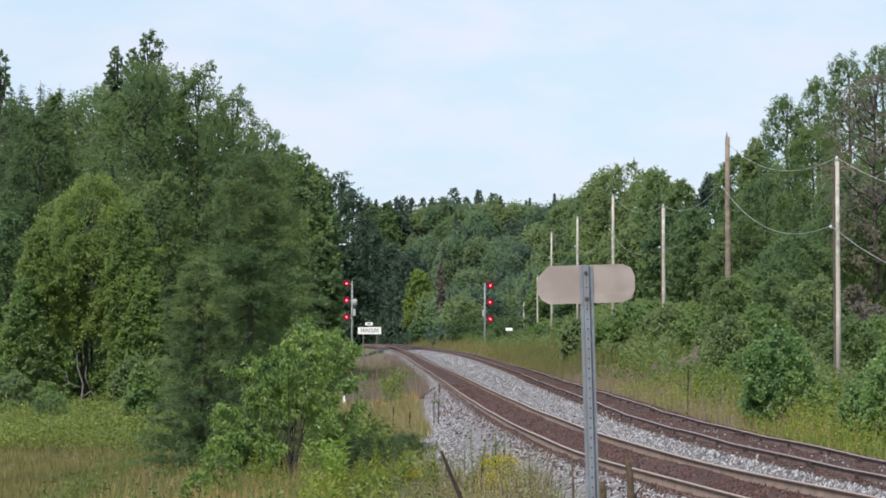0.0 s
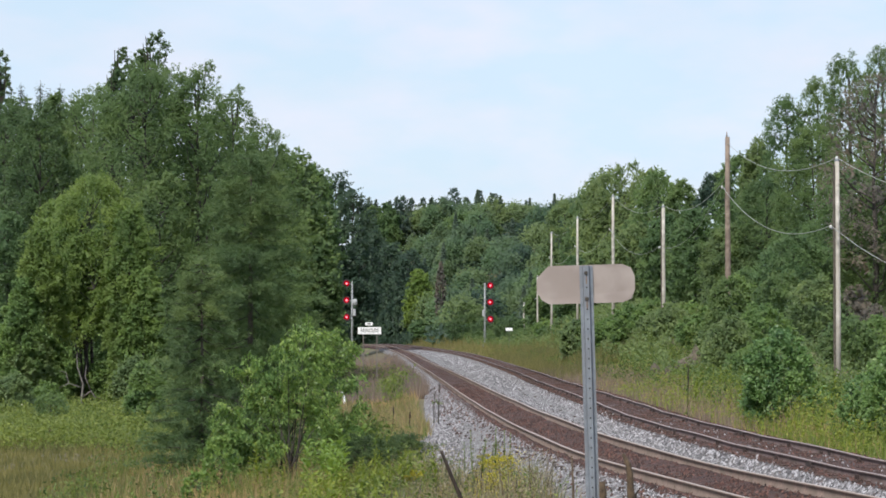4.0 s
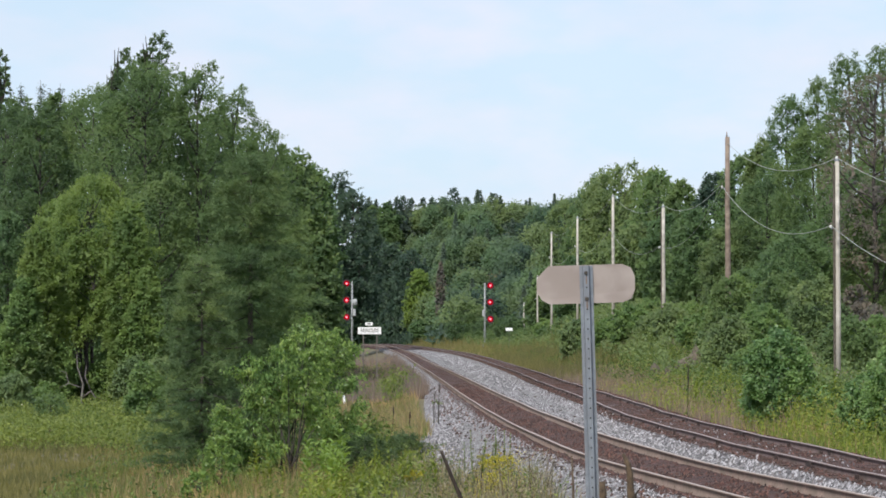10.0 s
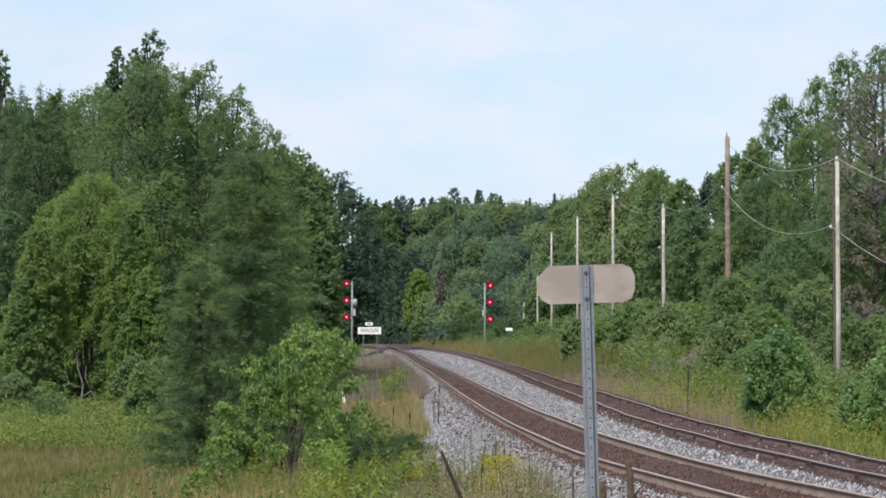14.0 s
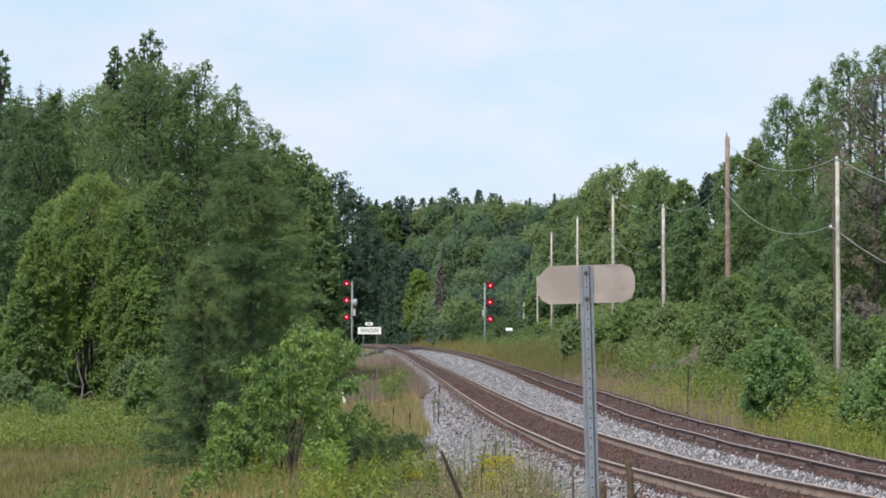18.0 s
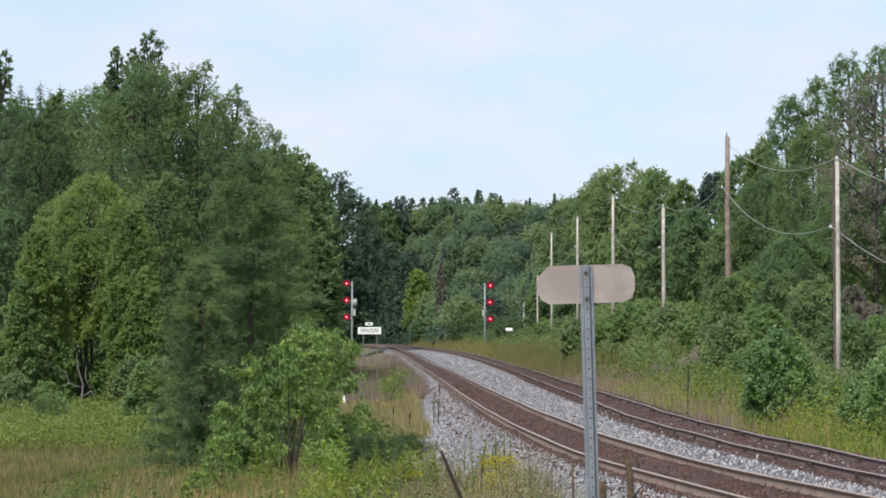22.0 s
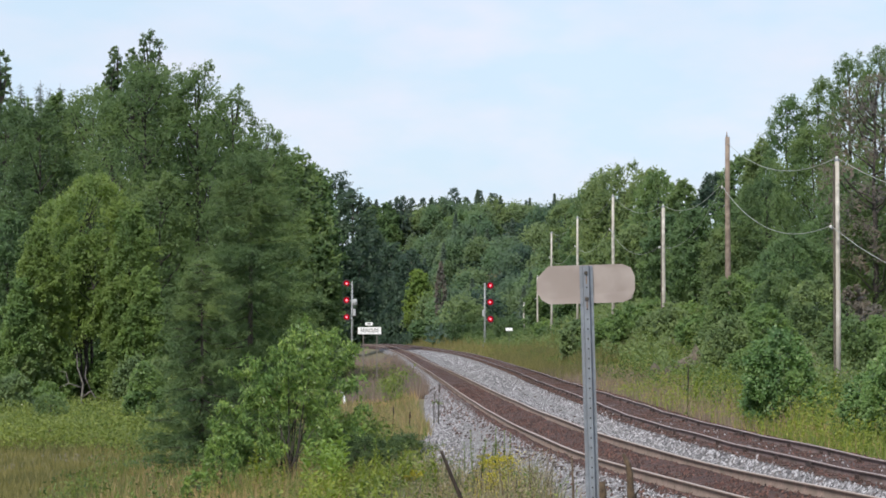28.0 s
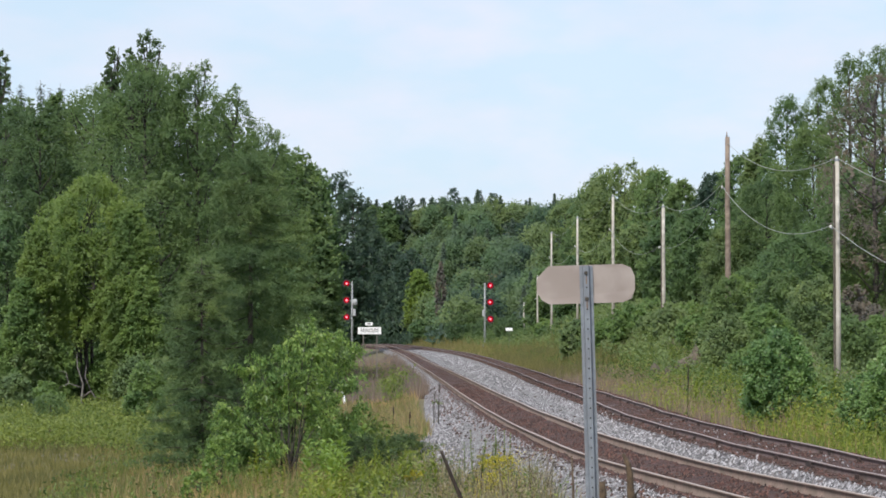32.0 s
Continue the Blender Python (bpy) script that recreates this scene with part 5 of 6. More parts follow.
def build_poles():
    tops = []
    for i, (a, r, rise, rad, mat) in enumerate(POLES):
        b = foot(a, r)
        h = tall(b, rise, r)
        pole = thing("utility_pole", b, "brown split-topped wooden line pole, taller than the others" if i == 1 else "weathered grey wooden line pole with an insulator on top", "utility pole", "line poles")
        g = Geo()
        g.tube([(0, 0, -0.3), (0.02, 0, h * 0.35), (0, 0.0, h * 0.7), (0.01, 0, h)], [rad * 1.1, rad, rad * 0.9, rad * 0.8], 12)
        if i == 1:
            g.tube([(-0.02, 0, h - 0.05), (-0.03, 0, h + 0.3)], [0.06, 0.02], 5)
        part("shaft", g.mesh("shaft", mat, smooth=True), pole)
        if i != 1:
            part("cap", Geo().tube([(0, 0, h), (0, 0, h + 0.05), (0, 0, h + 0.07)], [rad * 0.95, rad * 0.9, rad * 0.3], 10).mesh("cap", GALV), pole)
            part("insulator", Geo().tube([(0, 0, h + 0.06), (0, 0, h + 0.12), (0, 0, h + 0.16), (0, 0, h + 0.2)], [0.03, 0.07, 0.05, 0.03], 8).mesh("insulator", PORCELAIN), pole)
        low = h - (2.8 if i == 0 else 2.9)
        # added dark strip that stands in for the shaded left side
        if i in (0, 2):
            part("cable_guard", Geo().box((-rad - 0.01, -0.06, h * 0.5), (0.1 if i == 0 else 0.07, 0.09, h - 0.3), bevel=0.02).mesh("cable_guard", BARK), pole, "dark strip added for the pole's shaded left edge")
        part("bracket", Geo().box((-rad - 0.06, 0, low), (0.2, 0.06, 0.06)).mesh("bracket", GALV), pole)
        part("insulator", Geo().tube([(-rad - 0.14, 0, low + 0.02), (-rad - 0.14, 0, low + 0.1), (-rad - 0.14, 0, low + 0.15)], [0.05, 0.06, 0.03], 8).mesh("insulator", PORCELAIN), pole)
        tops.append((b + Vector((0, 0, h + 0.15)), b + Vector((-rad - 0.14, 0, low + 0.12))))
    first = foot(1180, 74)
    ends = [(first + Vector((0, 0, 6.4)), first + Vector((0, 0, 3.8)))] + tops[:6]
    for i in range(len(ends) - 1):
        for k in (0, 1):
            a, b = ends[i][k], ends[i + 1][k]
            if k == 0 and i == 1:
                b = b + Vector((0, 0, -0.5))
            if k == 0 and i == 2:
                a = a + Vector((0, 0, -2.4))
            sag = 1.0 if k == 0 else 1.25
            pts = [a.lerp(b, t / 14) + Vector((0, 0, -4 * sag * (t / 14) * (1 - t / 14))) for t in range(15)]
            me = Geo().tube(pts, [0.015] * 15, 5).mesh("line_wire", WIRE, smooth=True)
            tagged(new("line_wire", me), "thin sagging grey wire strung between line poles", "wire", "line wires")


build_poles()


# ---- signals ----
def build_signal(a, r, side, label, drop=0.0):
    x, y = spot(a, r)
    zs = [EYE + q * TICK * r for q in (98 - drop, 68.5 - drop, 38.5 - drop)]
    z0 = float(land(x, y))
    sig = thing("railway_signal", (x, y, z0), label, "railway signal", "signals")
    top = zs[0] - z0 + 0.35
    part("mast", Geo().tube([(0, 0, -0.2), (0, 0, top)], [0.09, 0.075], 10).mesh("mast", STEEL_PAINT, smooth=True), sig)
    part("base", Geo().box((0, 0, 0.2), (0.7, 0.7, 0.6), bevel=0.06).mesh("base", STEEL_PAINT), sig)
    ladder = Geo()
    for dx in (-0.15, 0.15):
        ladder.tube([(dx, 0.5, -0.1), (dx, 0.5, top - 0.4)], [0.015, 0.015], 5)
    for k in range(int((top - 0.6) / 0.35)):
        ladder.tube([(-0.15, 0.5, 0.3 + 0.35 * k), (0.15, 0.5, 0.3 + 0.35 * k)], [0.01, 0.01], 4)
    part("ladder", ladder.mesh("ladder", STEEL_PAINT), sig)
    for z in zs:
        h = z - z0
        hx = side * 0.82
        g = Geo()
        g.tube([(0, 0, h - 0.1), (hx, 0, h - 0.1)], [0.05, 0.05], 6)
        bracket = part("bracket", g.mesh("bracket", STEEL_PAINT), sig)
        g = Geo()
        g.tube([(hx, -0.02, h), (hx, 0.03, h)], [0.64, 0.64], 24)
        g.tube([(hx, 0.03, h), (hx, 0.4, h), (hx, 0.5, h)], [0.34, 0.34, 0.2], 14)
        head = part("signal_head", g.mesh("signal_head", BLACK), sig, "black round target with hooded lamp")
        hood = Geo()
        vs, fs = [], []
        for k in range(13):
            w = math.pi * (k / 12) * 1.2 - 0.1 * math.pi
            for q, yy in ((0.46, -0.02), (0.46, -0.36 if 2 < k < 10 else -0.2), (0.49, -0.36 if 2 < k < 10 else -0.2), (0.49, -0.02)):
                vs.append((hx + q * math.cos(w), yy, h + q * math.sin(w)))
        for k in range(12):
            for j in range(4):
                fs.append((k * 4 + j, k * 4 + (j + 1) % 4, k * 4 + 4 + (j + 1) % 4, k * 4 + 4 + j))
        hood.add(vs, fs)
        part("hood", hood.mesh("hood", BLACK), head)
        part("lens", Geo().tube([(hx, -0.05, h), (hx, -0.03, h)], [0.42, 0.44], 20).mesh("lens", RED_LENS), head, "lit red lens")
        part("lamp", Geo().tube([(hx, -0.07, h), (hx, -0.05, h)], [0.13, 0.17], 12).mesh("lamp", RED_CORE), head, "bright centre of the red lamp")
    return sig, zs, z0


def build_signals():
    sig, zs, z0 = build_signal(74, 409, 1, "grey mast signal showing three red lights beside the side track", 3.5)
    part("relay_box", Geo().box((-0.22, 0, zs[2] - z0 + 0.9), (0.3, 0.4, 1.0), bevel=0.03).mesh("relay_box", STEEL_PAINT), sig)
    sig, zs, z0 = build_signal(-161, 409, -1, "grey mast signal showing three red lights, half hidden by foliage")
    part("junction_drum", Geo().tube([(0.45, 0, zs[1] - z0 - 0.75), (0.45, 0, zs[1] - z0 + 0.0), (0.45, 0, zs[1] - z0 + 0.2)], [0.34, 0.34, 0.16], 14).mesh("junction_drum", STEEL_PAINT, smooth=True), sig)
    part("platform", Geo().box((0.25, 0, zs[2] - z0 + 0.3), (1.0, 0.7, 0.08)).mesh("platform", STEEL_PAINT), sig)
    part("relay_box", Geo().box((0.36, 0, zs[2] - z0 + 0.7), (0.36, 0.45, 1.1), bevel=0.03).mesh("relay_box", STEEL_PAINT), sig)


build_signals()


# ---- boards and posts ----
def text_mesh(body, size, mat):
    cu = bpy.data.curves.new("lettering", "FONT")
    cu.body, cu.size, cu.align_x, cu.align_y, cu.extrude = body, size, "CENTER", "CENTER", 0.004
    cu.offset = 0.01 * size
    tmp = bpy.data.objects.new("lettering", cu)
    scene.collection.objects.link(tmp)
    me = bpy.data.meshes.new_from_object(tmp.evaluated_get(bpy.context.evaluated_depsgraph_get()))
    bpy.data.objects.remove(tmp)
    me.materials.clear()
    me.materials.append(mat)
    return me


def build_station_board():
    r = 193
    x, y = spot(-130, r)
    z0 = float(land(x, y))
    k = TICK * r
    zc = EYE + 14.5 * k - z0
    board = thing("station_board", (x, y, z0), "white station name board with black letters on two posts", "sign")
    for dx in (-11, 13):
        part("post", Geo().box((dx * k, 0.05, zc / 2), (0.07, 0.07, zc + 0.3)).mesh("post", BARK_GREY), board)
    part("panel", Geo().box((0, 0, zc), (41 * k, 0.04, 12.5 * k)).mesh("panel", WHITE), board, "white painted name panel")
    t = part("lettering", text_mesh("REYNOLDS", 9.4 * k, BLACK), board, "black capital letters")
    t.matrix_basis = pose(0, -0.026, zc, 90, 0, 0) @ Matrix.Diagonal((0.68, 1, 1, 1))
    plate = part("upper_plate", Geo().box((-1 * k, 0.0, zc + 12 * k), (13 * k, 0.03, 5.5 * k)).mesh("upper_plate", WHITE), board)
    part("stay", Geo().box((-1 * k, 0.03, zc + 8 * k), (0.05, 0.03, 8 * k)).mesh("stay", POLE_WOOD), board)
    part("bar", Geo().box((-1 * k, -0.02, zc + 12 * k), (6 * k, 0.01, 2.0 * k)).mesh("bar", BLACK), plate)


def build_marker(name, a, r, top, w, h, label):
    x, y = spot(a, r)
    z0 = float(land(x, y))
    k = TICK * r
    zc = EYE + top * k - z0
    m = thing(name, (x, y, z0), label, "sign")
    part("post", Geo().box((0, 0.04, zc / 2), (0.05, 0.05, zc + 0.2)).mesh("post", BARK), m)
    part("panel", Geo().box((0, 0, zc), (w * k, 0.03, h * k), bevel=0.01).mesh("panel", WHITE), m)


def build_near_sign():
    r = 14.0
    k = TICK * r
    x, y = spot(283, r)
    z0 = float(land(x, y))
    top = EYE + 130 * k - z0
    lean = radians(1.6)
    sign = thing("road_sign", (x + 0.0, y, z0), "back of a weathered aluminium sign on a galvanised channel post", "sign")
    sign.rotation_euler = (0, -lean, radians(-3))
    # channel post with flanges
    sec = [(-0.034, 0.0), (-0.018, 0.0), (-0.013, 0.026), (0.013, 0.026), (0.018, 0.0), (0.034, 0.0), (0.034, -0.004), (0.015, -0.004), (0.009, 0.021), (-0.009, 0.021), (-0.015, -0.004), (-0.034, -0.004)]
    zs = (-0.3, top)
    g = Geo()
    n = len(sec)
    vs = [(px, -py, z) for z in zs for px, py in sec]
    fs = [(i, (i + 1) % n, n + (i + 1) % n, n + i) for i in range(n)]
    g.add(vs, fs)
    g.add([(px, -py, top) for px, py in sec], [tuple(range(n))])
    part("channel_post", g.mesh("channel_post", GALV), sign)
    zz = top - 0.05
    j = 0
    while zz > 0.05:
        part("bolt_hole", Geo().tube([(0.001, -0.0262, zz), (0.001, -0.0275, zz)], [0.0045, 0.0045], 10).mesh("bolt_hole", BLACK), sign)
        zz -= 0.0508 if j > 1 else 0.062
        j += 1
    for dz in (0.038, 0.172):
        b = part("bolt", Geo().tube([(0, -0.026, top - dz), (0, -0.034, top - dz)], [0.011, 0.008], 8).mesh("bolt", BARK_DARK), sign)
        part("rust_run", Geo().box((0.001, -0.0266, top - dz - 0.03), (0.007, 0.001, 0.05)).mesh("rust_run", RAIL_SIDE), b)
    # plate with clipped corners, slightly bowed
    w, h = 174 * k, 68 * k
    cx, cz = -4 * k + 0.008, top - 0.5 * h + 0.004
    q = 22 * k
    out = [(-w / 2 + q, -h / 2), (w / 2 - q, -h / 2), (w / 2 - 0.3 * q, -h / 2 + 0.3 * q), (w / 2, -h / 2 + q), (w / 2, h / 2 - q), (w / 2 - 0.3 * q, h / 2 - 0.3 * q), (w / 2 - q, h / 2), (-w / 2 + q, h / 2), (-w / 2 + 0.1 * q, h / 2 - 0.9 * q), (-w / 2, h / 2 - 1.4 * q), (-w / 2, -h / 2 + q), (-w / 2 + 0.4 * q, -h / 2 + 0.35 * q)]
    me = bpy.data.meshes.new("sign_plate")
    bm = bmesh.new()
    f = bm.faces.new([bm.verts.new((cx + px, 0.006 + 0.02 * (px / w) ** 2, cz + pz)) for px, pz in out])
    ext = bmesh.ops.extrude_face_region(bm, geom=[f])
    bmesh.ops.translate(bm, vec=(0, 0.002, 0), verts=[e for e in ext["geom"] if isinstance(e, bmesh.types.BMVert)])
    bmesh.ops.recalc_face_normals(bm, faces=bm.faces)
    bm.to_mesh(me)
    bm.free()
    me.materials.append(ALU)
    part("sign_plate", me, sign, "bare grey-beige aluminium plate with clipped corners")


def build_mulleins():
    for a, r, rise, low in ((-89, 104, -118, 0), (432, 96, -48, 0), (-8, 118, -78, 0), (-60, 98, -128, 0)):
        b = foot(a, r)
        h = max(0.7, tall(b, rise, r))
        plant = thing("mullein", b, "tall withered brown mullein stalk by the track", "wild plant", "mulleins")
        part("stalk", Geo().tube([(0, 0, -0.05), (0.02, 0, h * 0.5), (0.03, 0, h * 0.7)], [0.014, 0.013, 0.011], 6).mesh("stalk", STICK), plant)
        part("seed_head", Geo().tube([(0.03, 0, h * 0.66), (0.035, 0, h * 0.75), (0.03, 0, h * 0.9), (0.04, 0, h)], [0.014, 0.032, 0.028, 0.01], 7).mesh("seed_head", STICK), plant)
        rng = np.random.default_rng(int(r))
        c = np.stack([rng.normal(0, 0.14, 26), rng.normal(0, 0.14, 26), rng.random(26) * 0.35 * h], 1)
        part("leaf_rosette", array_mesh("leaf_rosette", *leaf_arrays(rng, c, 0.2, 0.35, 0.8, corners=4), HERB), plant)


def pointed_leaf(length, wide, bend):
    """One broad leaf folded along its rib, growing along +x."""
    rows = ((0, 0.05, 0), (0.25, 0.4, 0.1), (0.55, 0.5, 0.12), (0.8, 0.3, 0.05), (1, 0.02, -0.08))
    v = []
    for t, w, z in rows:
        for k in (-1, 0, 1):
            v.append((t * length, k * w * wide, z * bend * length + 0.12 * wide * abs(k)))
    f = [(i * 3 + j, i * 3 + j + 1, i * 3 + j + 4, i * 3 + j + 3) for i in range(4) for j in range(2)]
    return v, f


def leafy_plant(name, label, category, leaf_mat, height, pairs, length, wide, bloom=None, seed=0, broad=False):
    """A herb with a stem, leaves set round it, and perhaps a plume of bloom."""
    rng = np.random.default_rng(seed)
    plant = thing(name, (0, 0, -60), label, category, name + "s")
    part("stalk", Geo().tube([(0, 0, -0.08), (0.02, 0, height * 0.5), (0.03, 0.02, height)], [0.011, 0.009, 0.004], 5).mesh("stalk", leaf_mat), plant)
    v0, f0 = pointed_leaf(length, wide, 1.0)
    foliage = Geo()
    for k in range(2 * pairs):
        t = (k // 2 + 0.5) / pairs
        w = math.radians(75 * (k // 2) + 180 * (k % 2) + rng.uniform(-15, 15))
        size = (1.0 - 0.45 * abs(2 * t - 1.0)) * rng.uniform(0.85, 1.15)
        m = Euler((0, -radians(rng.uniform(5, 40)), w)).to_matrix()
        one = [m @ (Vector(p) * size) + Vector((0.02 * t, 0, height * (0.18 + 0.8 * t))) for p in v0]
        if broad:
            part("leaf", Geo().add(one, f0).mesh("leaf", leaf_mat), plant)
        else:
            foliage.add(one, f0)
    if not broad:
        tagged(part("foliage", foliage.mesh("foliage", leaf_mat), plant), kind="stuff")
    if bloom:
        for k in range(5):
            w = rng.uniform(0, 6.283)
            c = np.stack([(0.02 + 0.12 * rng.random(70)) * math.cos(w), (0.02 + 0.12 * rng.random(70)) * math.sin(w), np.zeros(70)], 1)
            t = np.hypot(c[:, 0], c[:, 1])
            c[:, 2] = height * 0.92 + 0.2 * np.sqrt(t) - 0.5 * t + 0.03 * k
            c += rng.normal(0, 0.016, c.shape)
            part("plume", array_mesh("plume", *leaf_arrays(rng, c, 0.03, 0.8, 0.8), bloom), plant, "yellow flower plume")["kind"] = "stuff"
    return plant


def build_herbs():
    rng = np.random.default_rng(88)
    kinds = (
        (leafy_plant("milkweed", "broad-leaved bright green milkweed on the bank", "wild plant", MILKWEED, 1.3, 9, 0.27, 0.13, seed=1, broad=True),
         ((-216, 61), (-202, 62), (-208, 59), (-190, 60), (-230, 62), (-182, 62), (-150, 70), (-138, 72), (-222, 64), (-196, 58.5), (-172, 61), (-120, 68), (-242, 60), (-250, 61.5), (-205, 63.5), (-186, 58))),
        (leafy_plant("dogbane", "bushy yellow-green dogbane among dry grass", "wild plant", WEED_BRIGHT, 1.1, 14, 0.19, 0.06, seed=2),
         ((-150, 58), (-141, 59), (-131, 58), (-122, 60), (-112, 59), (-145, 61), (-126, 62), (-104, 60), (-66, 60), (-58, 58), (-74, 58), (-90, 61), (-36, 58), (-300, 60), (-312, 61), (-326, 60), (-286, 59), (-84, 57.5), (-118, 57), (-160, 57), (-134, 57), (-98, 58), (-340, 62), (-20, 60), (-6, 58.5), (-176, 55), (-168, 54.5), (-158, 55.5), (-150, 54.5), (-140, 55.5), (-132, 55), (-122, 54.5), (-112, 55.5), (-102, 55), (-186, 56), (-94, 56), (-128, 56))),
        (leafy_plant("goldenrod_plant", "goldenrod with yellow plumes at the ballast edge", "wildflowers", WEED, 0.62, 12, 0.11, 0.025, GOLDEN, seed=3),
         ((76, 57), (84, 56), (90, 57.5), (96, 56.5), (102, 57), (109, 56), (116, 57), (88, 55), (104, 55.5), (-52, 58), (-44, 59), (95, 58), (72, 58.5), (112, 54.5), (121, 56))),
        (leafy_plant("horseweed", "tall narrow-leaved green horseweed among seeding grass", "wild plant", GRASS_GREEN, 1.05, 16, 0.11, 0.018, seed=4),
         ((10, 59), (24, 58), (40, 60), (58, 59), (72, 58), (126, 60), (136, 59), (-20, 57.5), (-4, 60), (-44, 57), (150, 60), (112, 58.5), (48, 57), (66, 57), (-30, 59), (86, 57.5), (-100, 57), (-250, 57), (-270, 58), (-340, 58), (-16, 58), (30, 61), (52, 62), (-360, 60), (-382, 59), (118, 57), (142, 57.5), (-230, 57.5))),
    )
    for first, spots in kinds:
        for k, (a, r) in enumerate(spots):
            x, y = spot(a, r)
            x = min(x, float(line_a(y)) - 2.7)
            b = Vector((x, y, float(land(x, y))))
            m = Matrix.Translation(b) @ Euler((rng.normal(0, 0.08), rng.normal(0, 0.08), rng.uniform(0, 6.28))).to_matrix().to_4x4() @ Matrix.Scale(rng.uniform(0.8, 1.2), 4)
            if k == 0:
                first.matrix_world = m
            else:
                copy_thing(first, m)
        if first.name.startswith(("dogbane", "horseweed")):
            # the same herbs stand along the verge of the side track
            for k in range(34):
                y = 80 + 40 * rng.random()
                x = float(line_a(y) + gap_ab(y)) + 3.0 + 3.6 * rng.random()
                copy_thing(first, Matrix.Translation((x, y, float(land(x, y)))) @ Euler((0, 0, rng.uniform(0, 6.28))).to_matrix().to_4x4() @ Matrix.Scale(rng.uniform(0.9, 1.4), 4))


def build_debris():
    rng = np.random.default_rng(15)
    g = Geo()
    for k in range(290):
        y = 40 + 130 * rng.random() ** 1.5
        side = rng.random()
        s = -1.15 - 1.1 * rng.random() ** 2.2 if side < 0.75 else 1.5 + rng.random() * (float(gap_ab(y)) - 3.0)
        z = float(np.interp(-s, (1.1, 1.75, 2.4, 3.2), (-0.15, -0.25, -0.55, -0.85))) if s < 0 else -0.3
        g.box((float(line_a(y)) + s, y, z), (rng.uniform(0.06, 0.2), rng.uniform(0.025, 0.05), 0.035), Euler((0, 0, rng.uniform(0, 3.1))).to_matrix(), bevel=0.01)
    tagged(new("wood_debris", g.mesh("wood_debris", TIE_WOOD)), "dark splinters of old ties lying on the ballast", "debris", kind="stuff")


def build_sticks():
    def stick(name, pts, radii, label, mat=STICK):
        base = Vector(pts[0])
        g = Geo().tube([Vector(p) - base for p in pts], radii, 7)
        ob = new(name, g.mesh(name, mat, smooth=True))
        ob.location = base
        tagged(ob, label, "stake" if name == "stake" else "dead plant")

    def p(a, r, rise):
        x, y = spot(a, r)
        return (x, y, EYE + rise * TICK * r)

    def rooted(a, r):
        x, y = spot(a, r)
        return (x, y, float(land(x, y)) - 0.1)

    stick("withered_plant", [rooted(56, 27), p(32, 27, -282), p(14, 27, -240), p(-3, 27, -198)], [0.026, 0.024, 0.02, 0.014], "leaning dark dead stem beside the track")
    stick("withered_plant", [rooted(334, 27), p(332, 27, -280), p(330, 27, -240), p(327, 27, -222), p(318, 27, -203)], [0.04, 0.042, 0.034, 0.03, 0.016], "crooked brown dead stem near the rail", DRY_STEM)
    stick("withered_plant", [rooted(336, 26.8), p(340, 26.8, -275), p(348, 26.8, -262)], [0.018, 0.013, 0.006], "short dark dead shoot near the rail")
    stick("stake", [rooted(280, 27), p(280, 27, -270), p(279, 27, -252)], [0.052, 0.05, 0.042], "short rotten wooden stub near the rail", DRY_STEM)
    stick("withered_plant", [rooted(231, 27), p(230, 27, -260), p(227, 27, -206)], [0.014, 0.012, 0.007], "thin upright dead stem at the ballast edge", DRY_STEM)
    stick("stake", [rooted(-8, 100), p(-8, 100, -120), p(-6, 100, -106)], [0.022, 0.022, 0.018], "thin dark stake at the ballast edge", BARK_DARK)
    stick("stake", [rooted(-16, 100), p(-16, 100, -115), p(-14, 100, -92)], [0.02, 0.02, 0.014], "thin dark stake at the ballast edge", BARK_DARK)
    stick("stake", [rooted(-172, 140), p(-174, 140, -112), p(-178, 140, -88)], [0.06, 0.06, 0.05], "leaning white marker stake in the grass", WHITE)


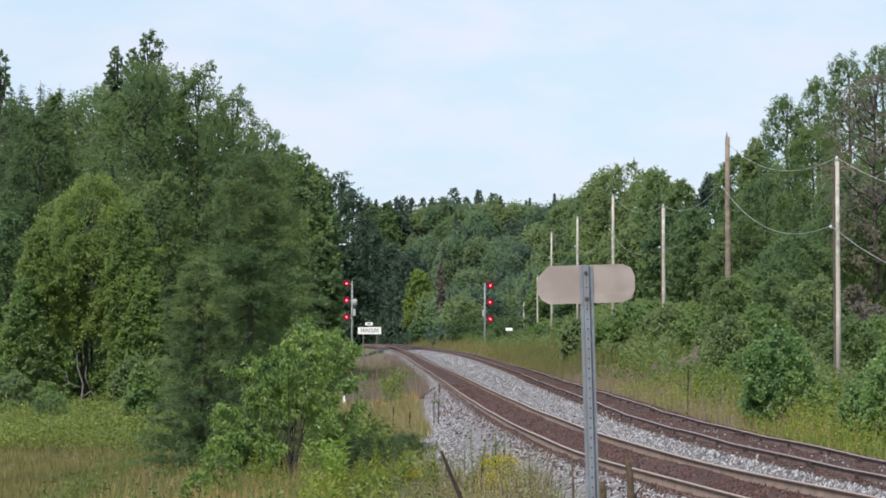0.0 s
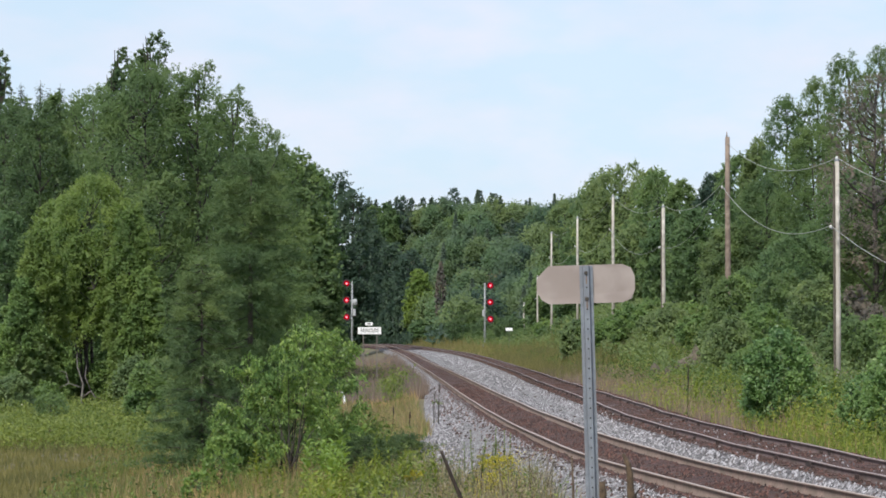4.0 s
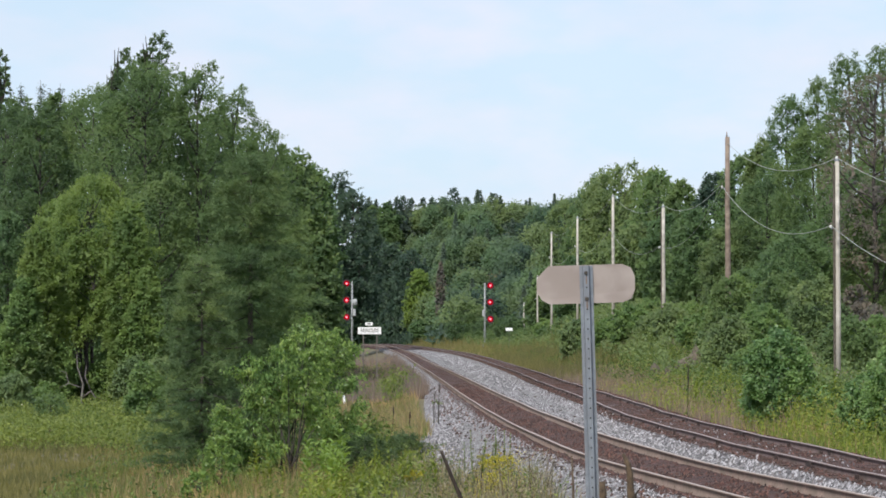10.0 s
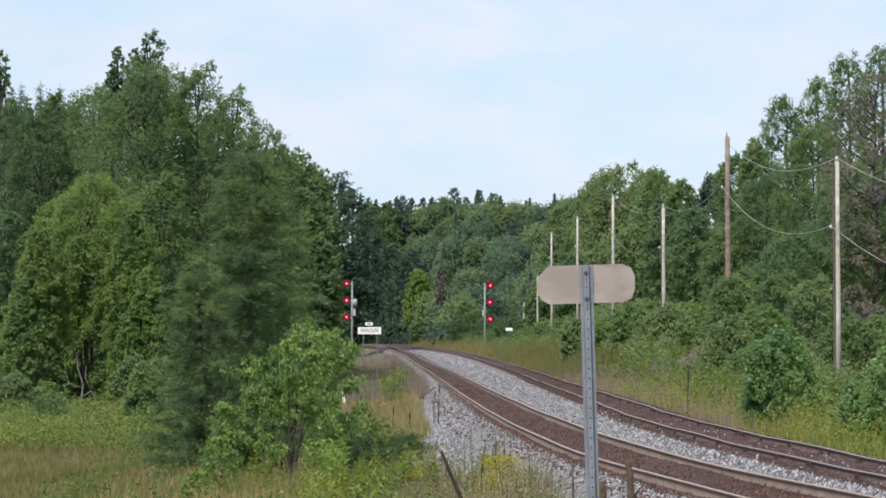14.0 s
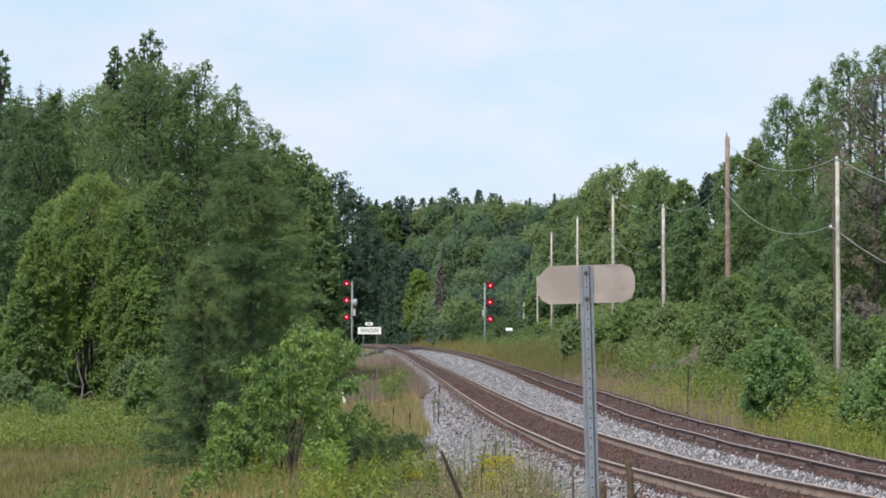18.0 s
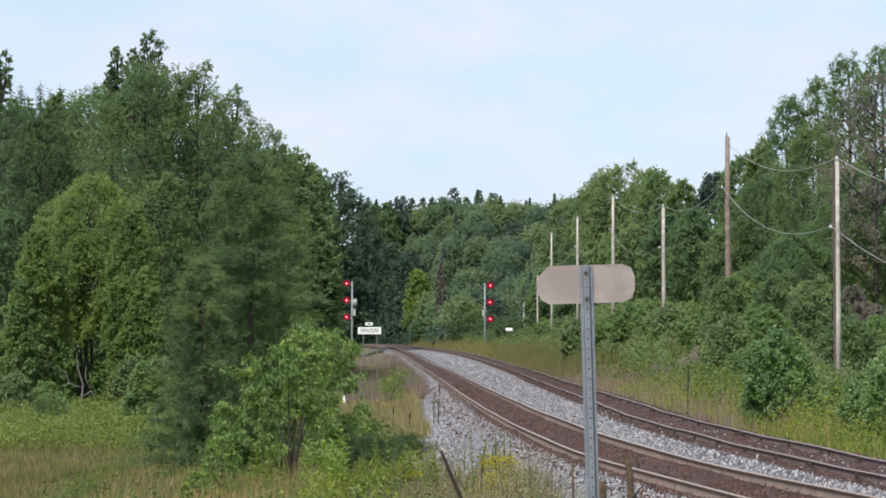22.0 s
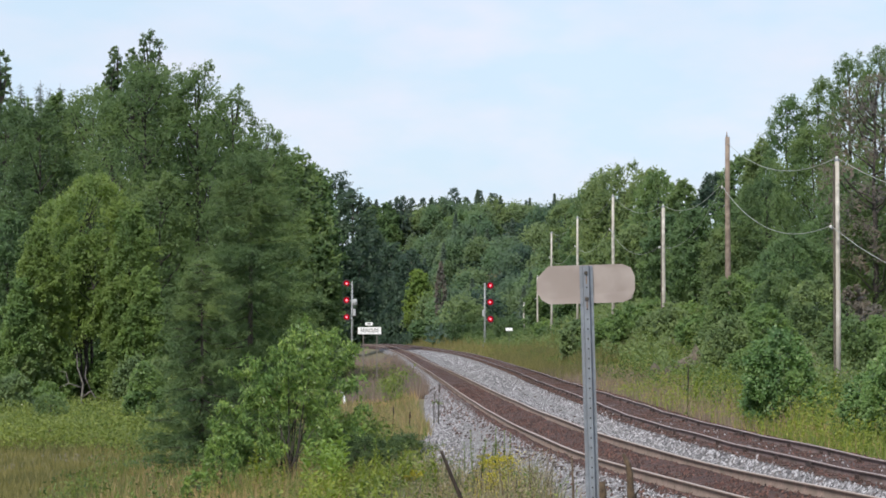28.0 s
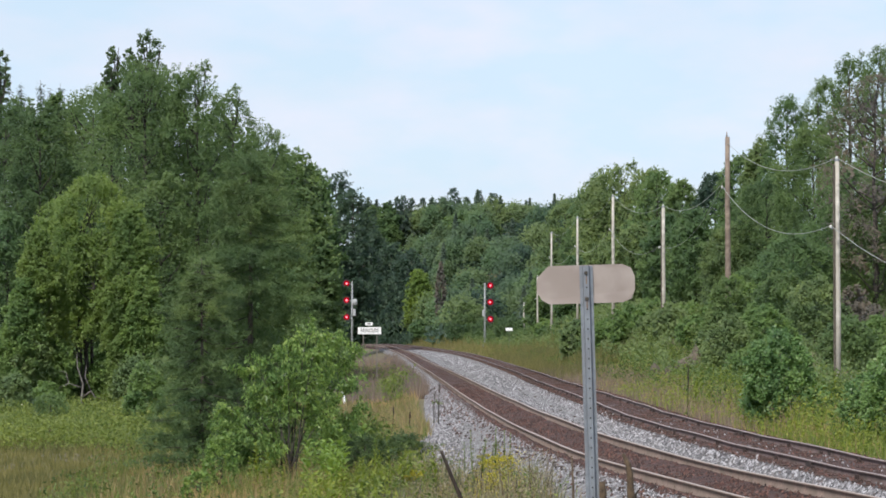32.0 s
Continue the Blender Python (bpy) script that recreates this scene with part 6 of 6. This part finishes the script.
def build_marsh_details():
    b = foot(-694, 112)
    broad_tree("sapling", b, tall(b, -95, 112), 0.8, LEAF_OLIVE, 2000, 490, "slender sapling standing alone in the meadow", size=0.075, bare=0.48, clumps=20, amp=0.03, inner=1)
    b = foot(-634, 141)
    g = Geo()
    g.tube([(0, 0, -0.1), (-0.15, 0, 0.9), (-0.05, -0.1, 1.7), (-0.35, -0.1, 2.6), (-0.4, 0, 3.3)], [0.09, 0.07, 0.05, 0.03, 0.012], 7)
    g.tube([(-0.12, 0, 1.0), (0.35, -0.1, 1.35), (0.55, -0.1, 1.05), (1.15, 0, 0.85)], [0.05, 0.045, 0.03, 0.012], 6)
    g.tube([(0.35, -0.1, 1.35), (0.05, -0.1, 2.1), (0.1, 0, 2.7)], [0.04, 0.025, 0.01], 6)
    g.tube([(-0.1, 0, 1.5), (-0.8, -0.1, 1.75), (-0.95, 0, 2.3), (-1.3, 0, 2.4)], [0.045, 0.03, 0.02, 0.01], 6)
    g.tube([(-0.8, -0.1, 1.75), (-1.35, 0, 1.5)], [0.03, 0.01], 5)
    ob = new("dead_tree", g.mesh("dead_tree", BARK_GREY, smooth=True))
    ob.location = b
    tagged(ob, "bleached bare dead branches at the wood's edge", "dead tree")


build_marsh_details()
build_station_board()
build_marker("marker_sign", 117, 330, 17, 12, 5, "small white marker sign on a post at the verge")
build_near_sign()
build_sticks()
build_mulleins()
build_herbs()
build_debris()


def build_rocks():
    rng = np.random.default_rng(61)
    for a, r, w, h in ((430, 146, 0.6, 1.0), (406, 145, 0.55, 0.85), (374, 148, 0.35, 1.1), (446, 149, 0.45, 1.2)):
        b = foot(a, r)
        bm = bmesh.new()
        bmesh.ops.create_icosphere(bm, subdivisions=3, radius=1)
        for v in bm.verts:
            k = 1 + 0.28 * noise.noise(v.co * 1.4 + Vector((a, 0, 0))) + 0.1 * noise.noise(v.co * 4)
            v.co = Vector((v.co.x * w * k, v.co.y * w * 0.8 * k, max(v.co.z, -0.3) * h * k))
        me = bpy.data.meshes.new("boulder")
        bm.to_mesh(me)
        bm.free()
        me.materials.append(ROCK)
        ob = new("boulder", me)
        ob.location = b
        tagged(ob, "grey-brown granite outcrop showing through the brush", "boulder", "rocks")


build_rocks()


# ---- wind ----
def motions():
    """Boughs swing about their forks; the gusts set the side sway of the tallest tops."""
    times = [i * 0.8 for i in range(41)]
    for ob, pivot, reach, phase, amp, gusts in SWAY:
        rows = []
        for t in times:
            if gusts:
                side = float(np.interp(t, range(33), gusts))
            else:
                side = amp * (0.6 * math.sin(1.9 * t + phase * 7.1) + 0.4 * math.sin(0.83 * t + phase * 3.7))
            deep = 0.4 * amp * math.sin(1.3 * t + phase * 5.3)
            rows.append((t, pose(*pivot, math.degrees(-deep / max(reach, 0.5)), math.degrees(side / max(reach, 0.5)), 0)))
        walk(ob, rows)


motions()
